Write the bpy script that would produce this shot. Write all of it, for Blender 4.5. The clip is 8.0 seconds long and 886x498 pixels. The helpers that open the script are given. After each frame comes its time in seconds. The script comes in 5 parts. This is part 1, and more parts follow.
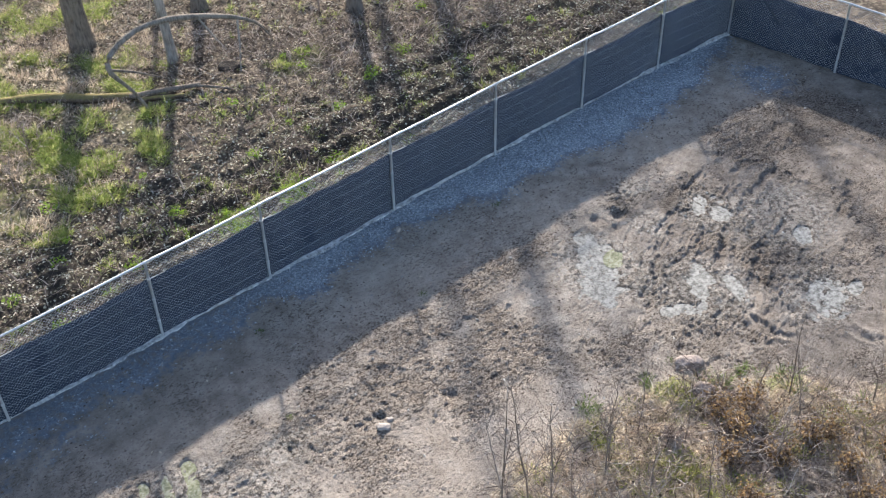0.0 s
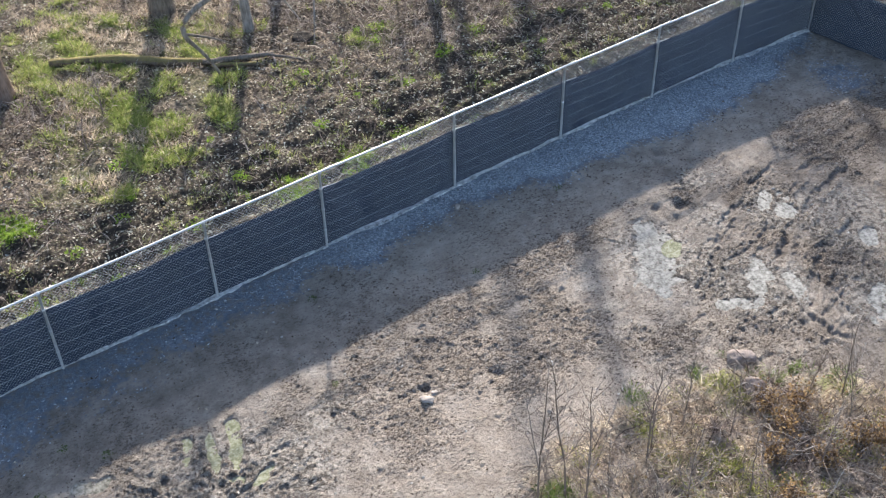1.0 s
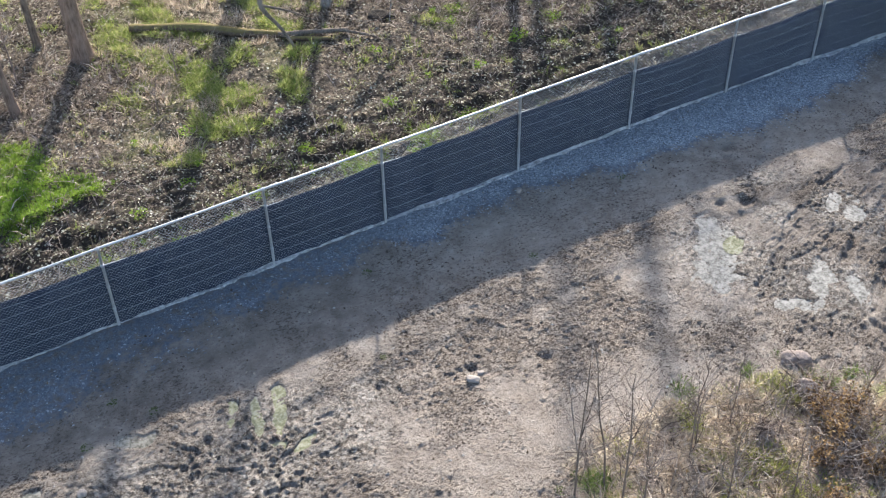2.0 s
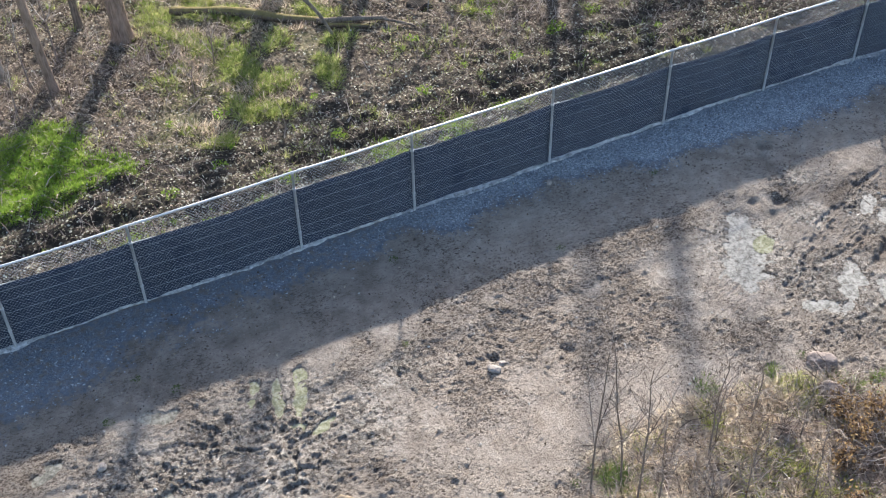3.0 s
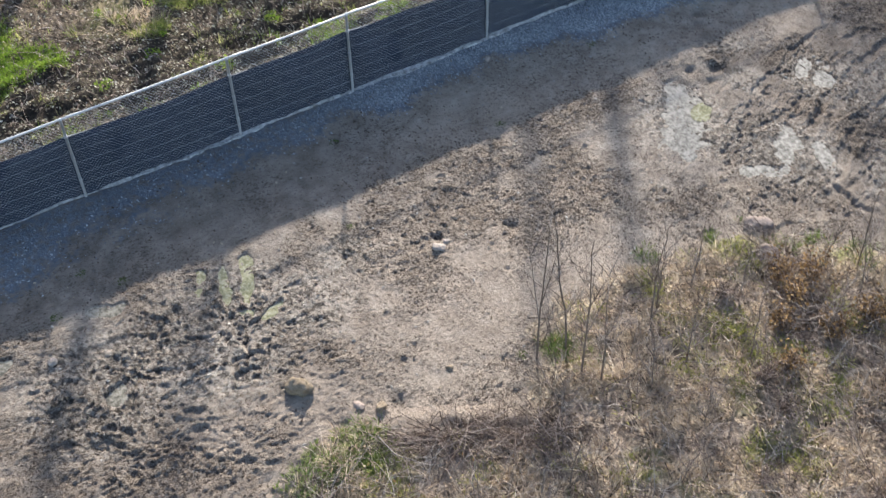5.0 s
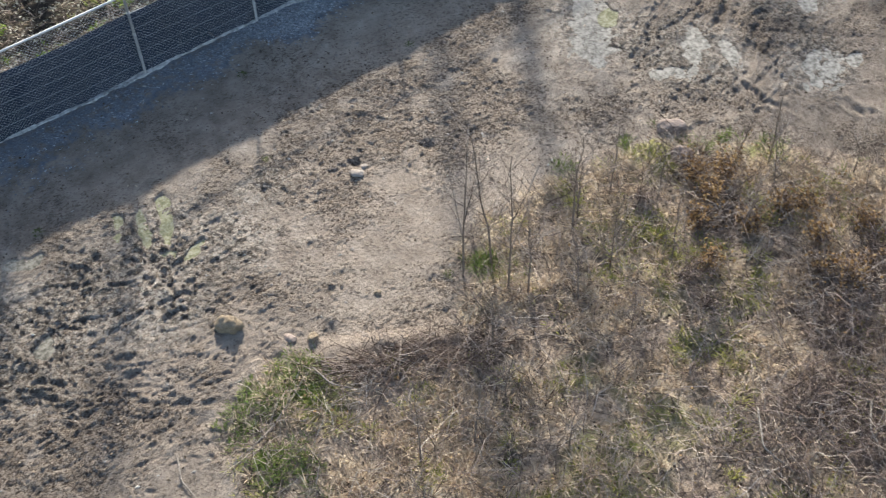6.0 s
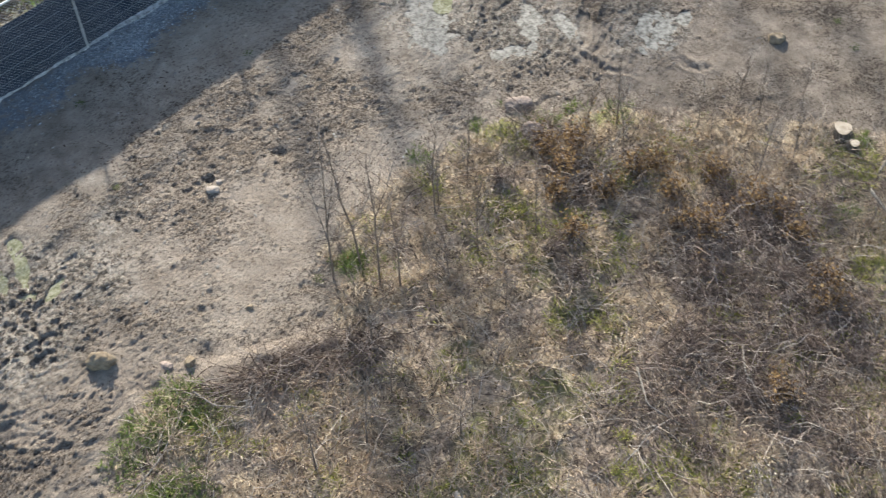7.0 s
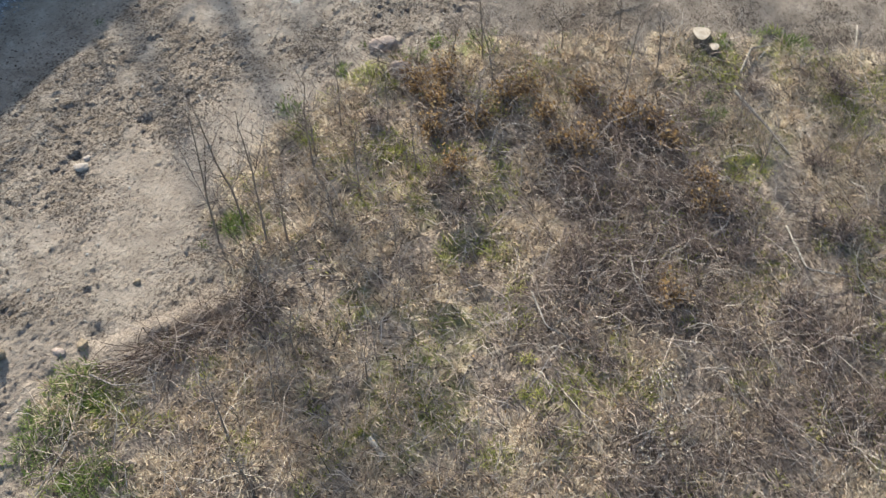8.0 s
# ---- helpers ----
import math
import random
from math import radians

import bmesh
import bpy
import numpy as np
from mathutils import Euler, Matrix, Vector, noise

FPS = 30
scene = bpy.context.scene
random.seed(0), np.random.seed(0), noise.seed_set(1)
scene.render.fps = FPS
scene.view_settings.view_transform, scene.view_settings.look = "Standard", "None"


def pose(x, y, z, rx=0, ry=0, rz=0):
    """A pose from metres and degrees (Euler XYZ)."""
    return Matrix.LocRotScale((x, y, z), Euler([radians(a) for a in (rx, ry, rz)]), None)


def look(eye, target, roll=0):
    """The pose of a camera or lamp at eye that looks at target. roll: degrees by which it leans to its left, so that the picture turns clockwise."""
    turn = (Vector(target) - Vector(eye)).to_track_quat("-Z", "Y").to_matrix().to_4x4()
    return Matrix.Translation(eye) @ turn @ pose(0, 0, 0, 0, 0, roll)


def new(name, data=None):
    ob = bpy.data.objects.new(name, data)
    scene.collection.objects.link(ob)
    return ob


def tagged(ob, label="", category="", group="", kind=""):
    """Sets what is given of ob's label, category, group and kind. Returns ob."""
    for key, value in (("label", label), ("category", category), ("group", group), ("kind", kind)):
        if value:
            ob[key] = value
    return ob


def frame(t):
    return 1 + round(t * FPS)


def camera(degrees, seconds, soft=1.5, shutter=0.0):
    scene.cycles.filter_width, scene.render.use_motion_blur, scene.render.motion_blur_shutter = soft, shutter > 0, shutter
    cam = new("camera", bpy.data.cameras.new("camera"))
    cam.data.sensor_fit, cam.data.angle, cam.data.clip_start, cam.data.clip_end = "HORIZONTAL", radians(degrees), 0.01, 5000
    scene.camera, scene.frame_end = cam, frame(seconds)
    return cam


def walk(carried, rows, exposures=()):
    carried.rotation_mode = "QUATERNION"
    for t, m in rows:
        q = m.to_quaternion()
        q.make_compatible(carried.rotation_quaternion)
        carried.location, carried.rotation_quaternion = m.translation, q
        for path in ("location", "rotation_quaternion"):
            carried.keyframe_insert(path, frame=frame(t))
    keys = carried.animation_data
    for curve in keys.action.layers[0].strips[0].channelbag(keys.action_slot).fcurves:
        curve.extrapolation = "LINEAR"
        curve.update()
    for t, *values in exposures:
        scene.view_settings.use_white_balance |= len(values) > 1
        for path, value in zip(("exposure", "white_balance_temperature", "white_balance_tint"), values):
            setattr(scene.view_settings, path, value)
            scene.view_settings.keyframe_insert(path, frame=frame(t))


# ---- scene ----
cam = camera(40.9, 8.0, soft=1.15, shutter=0.3)
PATH = [
    (0, (0.266, -0.454, 15.616), (1.21, 0.699, 14.281), -1.5),
    (0.5, (0.357, -0.663, 15.486), (1.248, 0.528, 14.149), -1.4),
    (1, (0.449, -0.826, 15.384), (1.286, 0.398, 14.043), -1.3),
    (1.5, (0.582, -1.018, 15.281), (1.363, 0.242, 13.937), -1.3),
    (2, (0.728, -1.17, 15.146), (1.449, 0.121, 13.8), -1.3),
    (3.5, (0.995, -1.436, 15.039), (1.643, -0.112, 13.687), -1.3),
    (4, (0.997, -1.474, 15.027), (1.658, -0.176, 13.656), -1.4),
    (4.5, (1.015, -1.481, 15.062), (1.67, -0.245, 13.633), -1.5),
    (5.8, (1.061, -1.411, 15.198), (1.748, -0.392, 13.62), -1.4),
    (6, (1.056, -1.394, 15.199), (1.764, -0.404, 13.612), -1.3),
    (6.5, (1.08, -1.386, 15.206), (1.866, -0.467, 13.612), -1.0),
    (7, (1.096, -1.395, 15.202), (1.964, -0.556, 13.608), -0.7),
    (7.5, (1.072, -1.404, 15.181), (1.997, -0.668, 13.568), -0.4),
    (8, (1.072, -1.32, 15.188), (2.003, -0.685, 13.536), 0.1),
]
EXPOSURE = 1.25
walk(cam, [(t, look(eye, target, roll)) for t, eye, target, roll in PATH], [(0, EXPOSURE, 6500, 10), (4.0, EXPOSURE, 6500, 10), (4.6, EXPOSURE - 0.07, 6600, 10), (5.9, EXPOSURE - 0.28, 6850, 8), (8, EXPOSURE - 0.26, 6850, 5)])

# ---- light: low spring sun behind the woods, clear sky ----
SUN_ELEVATION, SUN_AZIMUTH = 25.5, 30.7     # azimuth from +y towards +x
sun_way = Vector((math.sin(radians(SUN_AZIMUTH)) * math.cos(radians(SUN_ELEVATION)),
                  math.cos(radians(SUN_AZIMUTH)) * math.cos(radians(SUN_ELEVATION)),
                  math.sin(radians(SUN_ELEVATION))))
world = bpy.data.worlds.new("sky")
scene.world = world
world.use_nodes = True
sky = world.node_tree.nodes.new("ShaderNodeTexSky")
sky.sky_type, sky.sun_disc = "NISHITA", False
sky.sun_elevation, sky.sun_rotation = radians(SUN_ELEVATION), radians(SUN_AZIMUTH)
sky.dust_density, sky.air_density = 1.5, 1.0
background = world.node_tree.nodes["Background"]
background.inputs["Strength"].default_value = 0.15
world.node_tree.links.new(sky.outputs[0], background.inputs["Color"])
sun = new("sun", bpy.data.lights.new("sun", "SUN"))
sun.data.energy, sun.data.angle, sun.data.color = 5.0, radians(1.5), (1.0, 0.93, 0.83)
sun.matrix_world = look(sun_way * 60, (0, 0, 0))


# ---- materials ----
class Nodes:
    """Short hand for building one node material."""

    def __init__(self, name, roughness=0.9, specular=0.3):
        self.mat = bpy.data.materials.new(name)
        self.mat.use_nodes = True
        self.tree = self.mat.node_tree
        self.bsdf = self.tree.nodes["Principled BSDF"]
        self.bsdf.inputs["Roughness"].default_value = roughness
        self.bsdf.inputs["Specular IOR Level"].default_value = specular
        self.place = None

    def node(self, kind, **settings):
        made = self.tree.nodes.new(kind)
        for key, value in settings.items():
            made.inputs[key.replace("_", " ")].default_value = value
        return made

    def link(self, a, b):
        self.tree.links.new(a, b)

    def coords(self):
        if self.place is None:
            self.place = self.tree.nodes.new("ShaderNodeNewGeometry").outputs["Position"]
        return self.place

    def local(self):
        return self.tree.nodes.new("ShaderNodeTexCoord").outputs["Object"]

    def stretched(self, vector, scale, turn=0.0):
        m = self.tree.nodes.new("ShaderNodeMapping")
        m.inputs["Scale"].default_value = scale
        m.inputs["Rotation"].default_value = (0, 0, turn)
        self.link(vector, m.inputs["Vector"])
        return m.outputs[0]

    def noise(self, scale, detail=4.0, rough=0.55, vector=None):
        n = self.node("ShaderNodeTexNoise", Scale=scale, Detail=detail, Roughness=rough)
        self.link(vector or self.coords(), n.inputs["Vector"])
        return n.outputs["Fac"]

    def cells(self, scale, vector=None, out="Color", randomness=1.0):
        n = self.node("ShaderNodeTexVoronoi", Scale=scale, Randomness=randomness)
        self.link(vector or self.coords(), n.inputs["Vector"])
        return n.outputs[out]

    def ramp(self, fac, *stops):
        r = self.tree.nodes.new("ShaderNodeValToRGB")
        e = r.color_ramp.elements
        while len(e) < len(stops):
            e.new(0.5)
        for el, (pos, col) in zip(e, stops):
            el.position = pos
            el.color = (*col, 1) if isinstance(col, tuple) else (col, col, col, 1)
        self.link(fac, r.inputs["Fac"])
        return r.outputs["Color"]

    def mix(self, fac, a, b, kind="MIX"):
        m = self.tree.nodes.new("ShaderNodeMix")
        m.data_type, m.blend_type = "RGBA", kind
        for value, index in ((fac, 0), (a, 6), (b, 7)):
            socket = m.inputs[index]
            if isinstance(value, (int, float)):
                socket.default_value = value if index == 0 else (value, value, value, 1)
            elif isinstance(value, tuple):
                socket.default_value = (*value, 1)
            else:
                self.link(value, socket)
        return m.outputs[2]

    def math(self, kind, a, b=0.0, clamp=False):
        m = self.tree.nodes.new("ShaderNodeMath")
        m.operation, m.use_clamp = kind, clamp
        for value, socket in ((a, m.inputs[0]), (b, m.inputs[1])):
            if isinstance(value, (int, float)):
                socket.default_value = value
            else:
                self.link(value, socket)
        return m.outputs[0]

    def island(self):
        return self.tree.nodes.new("ShaderNodeNewGeometry").outputs["Random Per Island"]

    def attribute(self, name):
        a = self.tree.nodes.new("ShaderNodeAttribute")
        a.attribute_name = name
        s = self.tree.nodes.new("ShaderNodeSeparateColor")
        self.link(a.outputs["Color"], s.inputs[0])
        return s.outputs[0], s.outputs[1], s.outputs[2], a.outputs["Alpha"]

    def colour(self, socket):
        if isinstance(socket, tuple):
            self.bsdf.inputs["Base Color"].default_value = (*socket, 1)
        else:
            self.link(socket, self.bsdf.inputs["Base Color"])

    def rough(self, socket):
        self.link(socket, self.bsdf.inputs["Roughness"])

    def bump(self, height, strength=0.5, distance=0.02):
        b = self.node("ShaderNodeBump", Strength=strength, Distance=distance)
        self.link(height, b.inputs["Height"])
        self.link(b.outputs[0], self.bsdf.inputs["Normal"])


def ground_material():
    n = Nodes("ground_soil", 0.95, 0.25)
    gravel, scrub, woods, wet = n.attribute("zone_a")
    green, sand, churn, track = n.attribute("zone_b")
    big, mid, fine, tiny = n.noise(0.55, 5), n.noise(3.2, 5, 0.6), n.noise(15, 6, 0.68), n.noise(60, 4, 0.7)
    # trodden mud
    mud = n.ramp(mid, (0.28, (0.21, 0.177, 0.153)), (0.5, (0.325, 0.282, 0.245)), (0.72, (0.43, 0.382, 0.335)))
    mud = n.mix(n.ramp(big, (0.38, 0.0), (0.66, 1.0)), mud, n.mix(0.5, mud, (0.38, 0.328, 0.28)))
    mud = n.mix(sand, mud, n.mix(n.ramp(fine, (0.3, 0.0), (0.7, 1.0)), (0.29, 0.238, 0.196), (0.46, 0.39, 0.332)))
    strawy, brambly, damp_shade, trod = n.attribute("zone_c")
    crust = n.noise(14, 7, 0.7, n.stretched(n.coords(), (0.75, 1.3, 1), 0.35))
    crumbs = n.noise(24, 6, 0.72, n.stretched(n.coords(), (0.85, 1.25, 1), 0.9))
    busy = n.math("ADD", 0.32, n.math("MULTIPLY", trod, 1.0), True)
    # Brown crumbs and the shade of prints, put into colour at the bump's lows.
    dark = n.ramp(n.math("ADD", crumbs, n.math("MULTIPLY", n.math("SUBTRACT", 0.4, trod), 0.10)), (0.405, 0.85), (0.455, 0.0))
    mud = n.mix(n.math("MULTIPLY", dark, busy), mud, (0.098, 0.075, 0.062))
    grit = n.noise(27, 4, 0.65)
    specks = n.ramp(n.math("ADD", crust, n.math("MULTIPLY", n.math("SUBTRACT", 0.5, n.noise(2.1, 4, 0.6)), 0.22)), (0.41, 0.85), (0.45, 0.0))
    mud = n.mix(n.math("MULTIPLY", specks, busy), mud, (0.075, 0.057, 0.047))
    mud = n.mix(n.math("MULTIPLY", damp_shade, n.ramp(n.noise(2.4, 5, 0.65), (0.34, 1.0), (0.62, 0.35))), mud, n.mix(1.0, mud, (0.54, 0.525, 0.525), "MULTIPLY"))
    stains = n.ramp(n.noise(1.25, 5, 0.65), (0.38, 0.4), (0.54, 0.0))
    mud = n.mix(stains, mud, n.mix(1.0, mud, (0.52, 0.50, 0.48), "MULTIPLY"))
    mud = n.mix(n.math("MULTIPLY", n.ramp(grit, (0.58, 0.0), (0.68, 1.0)), 0.3), mud, (0.46, 0.41, 0.362))
    wet_glint = n.math("MULTIPLY", wet, n.ramp(n.noise(15, 5, 0.7), (0.46, 0.0), (0.56, 1.0)), True)
    # Pale silt and sky glints on the wet speckles, both put into the colour.
    mud = n.mix(n.math("MULTIPLY", wet_glint, 0.6), mud, (0.34, 0.315, 0.285))
    mud = n.mix(n.math("MULTIPLY", wet, n.ramp(n.noise(8, 5, 0.65), (0.44, 0.9), (0.50, 0.0))), mud, (0.070, 0.060, 0.053))
    # crushed stone
    stones = n.cells(52)
    stone_value = n.node("ShaderNodeSeparateColor")
    n.link(stones, stone_value.inputs[0])
    stone = n.ramp(stone_value.outputs[0], (0.0, (0.15, 0.18, 0.22)), (0.55, (0.36, 0.415, 0.48)), (0.95, (0.74, 0.78, 0.82)))
    stone = n.mix(n.math("MULTIPLY", n.math("SUBTRACT", 1.0, gravel), 2.2, True), stone, n.mix(n.ramp(fine, (0.35, 0.0), (0.65, 1.0)), (0.11, 0.125, 0.158), (0.20, 0.222, 0.268)))
    stone = n.mix(n.ramp(mid, (0.35, 0.0), (0.62, 0.45)), stone, (0.16, 0.185, 0.22))
    edge = n.math("ADD", gravel, n.math("MULTIPLY", n.math("SUBTRACT", n.noise(6, 6, 0.68), 0.5), 2.2))
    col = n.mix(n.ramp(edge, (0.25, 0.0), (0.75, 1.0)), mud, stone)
    # turf with old straw
    straw_cells = n.cells(26, n.stretched(n.coords(), (1, 2.6, 1), 0.6))
    straw_value = n.node("ShaderNodeSeparateColor")
    n.link(straw_cells, straw_value.inputs[0])
    straw = n.ramp(straw_value.outputs[0], (0.0, (0.22, 0.175, 0.132)), (0.5, (0.48, 0.39, 0.285)), (1.0, (0.74, 0.64, 0.48)))
    soil = n.mix(n.ramp(fine, (0.38, 0.0), (0.6, 1.0)), (0.19, 0.15, 0.12), (0.48, 0.395, 0.32))
    straw = n.mix(n.math("SUBTRACT", 1.0, n.math("MULTIPLY", strawy, n.math("SUBTRACT", 1.0, n.math("MULTIPLY", brambly, 0.6)))), straw, soil)
    straw = n.mix(n.ramp(n.noise(2.6, 5, 0.65), (0.40, 0.8), (0.48, 0.0)), straw, n.mix(n.ramp(fine, (0.4, 0.0), (0.62, 1.0)), (0.06, 0.048, 0.040), (0.16, 0.128, 0.104)))
    # Soil under the brambles is painted darker, for the shade between the stems.
    straw = n.mix(n.math("MULTIPLY", brambly, 0.82), straw, n.mix(n.ramp(fine, (0.4, 0.0), (0.62, 1.0)), (0.075, 0.060, 0.051), (0.22, 0.178, 0.150)))
    straw = n.mix(n.math("MULTIPLY", green, n.ramp(n.noise(4.5, 4), (0.35, 0.2), (0.65, 0.9))), straw, (0.25, 0.26, 0.10))
    edge2 = n.math("ADD", scrub, n.math("MULTIPLY", n.math("SUBTRACT", n.noise(7, 5), 0.5), 1.2))
    col = n.mix(n.ramp(edge2, (0.36, 0.0), (0.66, 1.0)), col, straw)
    # woodland floor: leaf mould
    leaf_cells = n.cells(17)
    leaf_value = n.node("ShaderNodeSeparateColor")
    n.link(leaf_cells, leaf_value.inputs[0])
    litter = n.ramp(leaf_value.outputs[1], (0.0, (0.055, 0.044, 0.035)), (0.5, (0.15, 0.118, 0.09)), (1.0, (0.33, 0.27, 0.20)))
    litter = n.mix(n.ramp(mid, (0.36, 0.75), (0.56, 0.0)), litter, (0.05, 0.038, 0.03))
    litter = n.mix(n.math("MULTIPLY", green, n.ramp(mid, (0.3, 0.15), (0.6, 0.9))), litter, (0.19, 0.195, 0.075))
    litter = n.mix(n.math("MULTIPLY", track, n.ramp(n.noise(5, 4, 0.6, n.stretched(n.coords(), (0.45, 1.4, 1)))
                                                    , (0.46, 1.0), (0.60, 0.5))), litter, (0.045, 0.038, 0.031))
    col = n.mix(woods, col, litter)
    n.colour(col)
    n.rough(n.math("SUBTRACT", 0.95, n.math("MULTIPLY", wet_glint, 0.76), True))
    n.link(n.math("ADD", 0.25, n.math("MULTIPLY", wet_glint, 0.35)), n.bsdf.inputs["Specular IOR Level"])
    height = n.math("ADD", n.math("MULTIPLY", fine, 0.9), n.math("ADD", n.math("MULTIPLY", tiny, 0.3), n.math("MULTIPLY", grit, 0.3)))
    height = n.math("ADD", height, n.math("MULTIPLY", crumbs, n.math("ADD", 0.5, n.math("MULTIPLY", trod, 1.6))))
    height = n.math("ADD", height, n.math("MULTIPLY", n.cells(52, out="Distance"), n.math("MULTIPLY", gravel, -0.7)))
    n.bump(height, 1.0, 0.05)
    return n.mat


def island_material(name, *colours, roughness=0.85, specular=0.25, grain=40.0, clumps=0.0, thin=0.0):
    """Plant stuff: a colour for each blade, leaf or twig from a ramp, and a mottle across it."""
    n = Nodes(name, roughness, specular)
    steps = [(i / max(1, len(colours) - 1), c) for i, c in enumerate(colours)]
    fac = n.island()
    if clumps:
        own = n.tree.nodes.new("ShaderNodeAttribute")
        own.attribute_name = "tint"
        fac = n.math("ADD", n.math("MULTIPLY", fac, 1 - clumps), n.math("MULTIPLY", own.outputs["Fac"], clumps))
    col = n.ramp(fac, *steps)
    col = n.mix(n.ramp(n.noise(grain, 3), (0.3, 0.5), (0.7, 0.0)), col, n.mix(1.0, col, (0.55, 0.5, 0.46), "MULTIPLY"))
    n.colour(col)
    if thin:
        glow = n.tree.nodes.new("ShaderNodeBsdfTranslucent")
        n.link(col, glow.inputs["Color"])
        both = n.tree.nodes.new("ShaderNodeMixShader")
        both.inputs[0].default_value = thin
        n.link(n.bsdf.outputs[0], both.inputs[1])
        n.link(glow.outputs[0], both.inputs[2])
        n.link(both.outputs[0], n.tree.nodes["Material Output"].inputs["Surface"])
    return n.mat


def bark_material(name, dark, light, moss=0.0):
    n = Nodes(name, 0.95, 0.15)
    v = n.stretched(n.local(), (1, 1, 0.16))
    ridges = n.noise(26, 5, 0.6, v)
    col = n.ramp(ridges, (0.3, dark), (0.62, light))
    col = n.mix(n.ramp(n.noise(2.2, 4), (0.45, 0.0), (0.7, 0.6)), col, tuple(min(1, c * 1.35) for c in light))
    if moss:
        top = n.node("ShaderNodeSeparateXYZ")
        n.link(n.tree.nodes.new("ShaderNodeNewGeometry").outputs["True Normal"], top.inputs[0])
        upper = n.math("ADD", top.outputs[2], n.math("MULTIPLY", n.math("SUBTRACT", n.noise(5, 5, 0.65), 0.5), 2.4))
        col = n.mix(n.math("MULTIPLY", n.ramp(upper, (0.35, 0.0), (0.75, 1.0)), moss), col, n.mix(n.noise(18, 3), (0.14, 0.13, 0.03), (0.34, 0.28, 0.09)))
    n.colour(col)
    n.bump(ridges, 1.0, 0.03)
    return n.mat


def rock_material(name, dark, light):
    n = Nodes(name, 0.9, 0.3)
    col = n.ramp(n.noise(9, 6, 0.65), (0.3, dark), (0.7, light))
    col = n.mix(n.ramp(n.noise(40, 3), (0.55, 0.0), (0.72, 0.4)), col, tuple(c * 0.4 for c in dark))
    n.colour(col)
    n.bump(n.noise(22, 6, 0.7), 0.8, 0.03)
    return n.mat


def steel_material():
    n = Nodes("galvanised_steel", 0.42, 0.5)
    n.bsdf.inputs["Metallic"].default_value = 0.35
    n.colour(n.ramp(n.noise(30, 4), (0.3, (0.44, 0.46, 0.49)), (0.7, (0.64, 0.66, 0.69))))
    n.rough(n.ramp(n.noise(14, 3), (0.3, 0.32), (0.7, 0.52)))
    return n.mat


def screen_material():
    n = Nodes("screen_fabric", 0.72, 0.35)
    weave = n.noise(160, 2, 0.5, n.stretched(n.coords(), (1, 1, 0.35)))
    col = n.ramp(n.noise(1.3, 4), (0.3, (0.010, 0.019, 0.040)), (0.7, (0.018, 0.031, 0.063)))
    col = n.mix(n.ramp(weave, (0.45, 0.0), (0.7, 0.5)), col, (0.031, 0.043, 0.070))
    n.colour(col)
    n.bump(weave, 0.25, 0.004)
    return n.mat


def water_material(name, *tones):
    n = Nodes(name, 0.06, 0.5)
    n.colour(n.ramp(n.noise(13, 6, 0.7), (0.38, tuple(c * 0.7 for c in tones[0])), (0.5, tones[1]), (0.6, tuple(c * 1.1 for c in tones[2]))))
    n.rough(n.ramp(n.noise(5, 4), (0.4, 0.05), (0.65, 0.22)))
    n.bump(n.noise(16, 3), 0.08, 0.01)
    return n.mat


def fabric_material(name, dark, light):
    n = Nodes(name, 0.85, 0.2)
    n.colour(n.ramp(n.noise(11, 6, 0.7), (0.32, dark), (0.62, light)))
    n.bump(n.noise(35, 4), 0.6, 0.015)
    return n.mat


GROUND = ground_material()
STEEL = steel_material()
WIRE = island_material("weathered_wire", (0.44, 0.465, 0.50), (0.62, 0.645, 0.68), roughness=0.5)
SCREEN = screen_material()
SCREEN_LIT_FOLD = fabric_material("lit_fold", (0.03, 0.036, 0.05), (0.075, 0.087, 0.11))
HEM = fabric_material("hem_webbing", (0.22, 0.245, 0.28), (0.34, 0.37, 0.41))
HEM_PALE = fabric_material("pale_hem", (0.45, 0.46, 0.48), (0.68, 0.69, 0.70))
FLAP = fabric_material("dusty_apron_fabric", (0.15, 0.15, 0.152), (0.62, 0.625, 0.63))
WATER_GREY = water_material("silty_grey_water", (0.155, 0.147, 0.128), (0.23, 0.22, 0.195), (0.30, 0.286, 0.258))
WATER_OLIVE = water_material("olive_puddle_water", (0.155, 0.16, 0.085), (0.205, 0.205, 0.122), (0.265, 0.26, 0.19))
WATER_DULL = water_material("dull_puddle_water", (0.11, 0.103, 0.08), (0.16, 0.15, 0.12), (0.23, 0.215, 0.18))
BARK = bark_material("rough_grey_bark", (0.06, 0.048, 0.04), (0.21, 0.175, 0.145))
BARK_PALE = bark_material("pale_bark", (0.13, 0.115, 0.10), (0.34, 0.31, 0.28))
BARK_RED = bark_material("reddish_bark", (0.11, 0.074, 0.055), (0.30, 0.215, 0.17))
BARK_GREY = bark_material("weathered_grey_bark", (0.08, 0.068, 0.058), (0.25, 0.22, 0.19))
BARK_MOSS = bark_material("mossy_bark", (0.05, 0.038, 0.028), (0.17, 0.128, 0.095), 0.5)
TWIG = island_material("bare_twigs", (0.06, 0.044, 0.039), (0.10, 0.075, 0.067), (0.16, 0.122, 0.109), (0.23, 0.181, 0.163), (0.30, 0.242, 0.218), (0.38, 0.315, 0.286), (0.70, 0.64, 0.58))
SAPLING = island_material("sapling_bark", (0.085, 0.064, 0.055), (0.15, 0.118, 0.10), (0.23, 0.19, 0.163), (0.34, 0.29, 0.255))
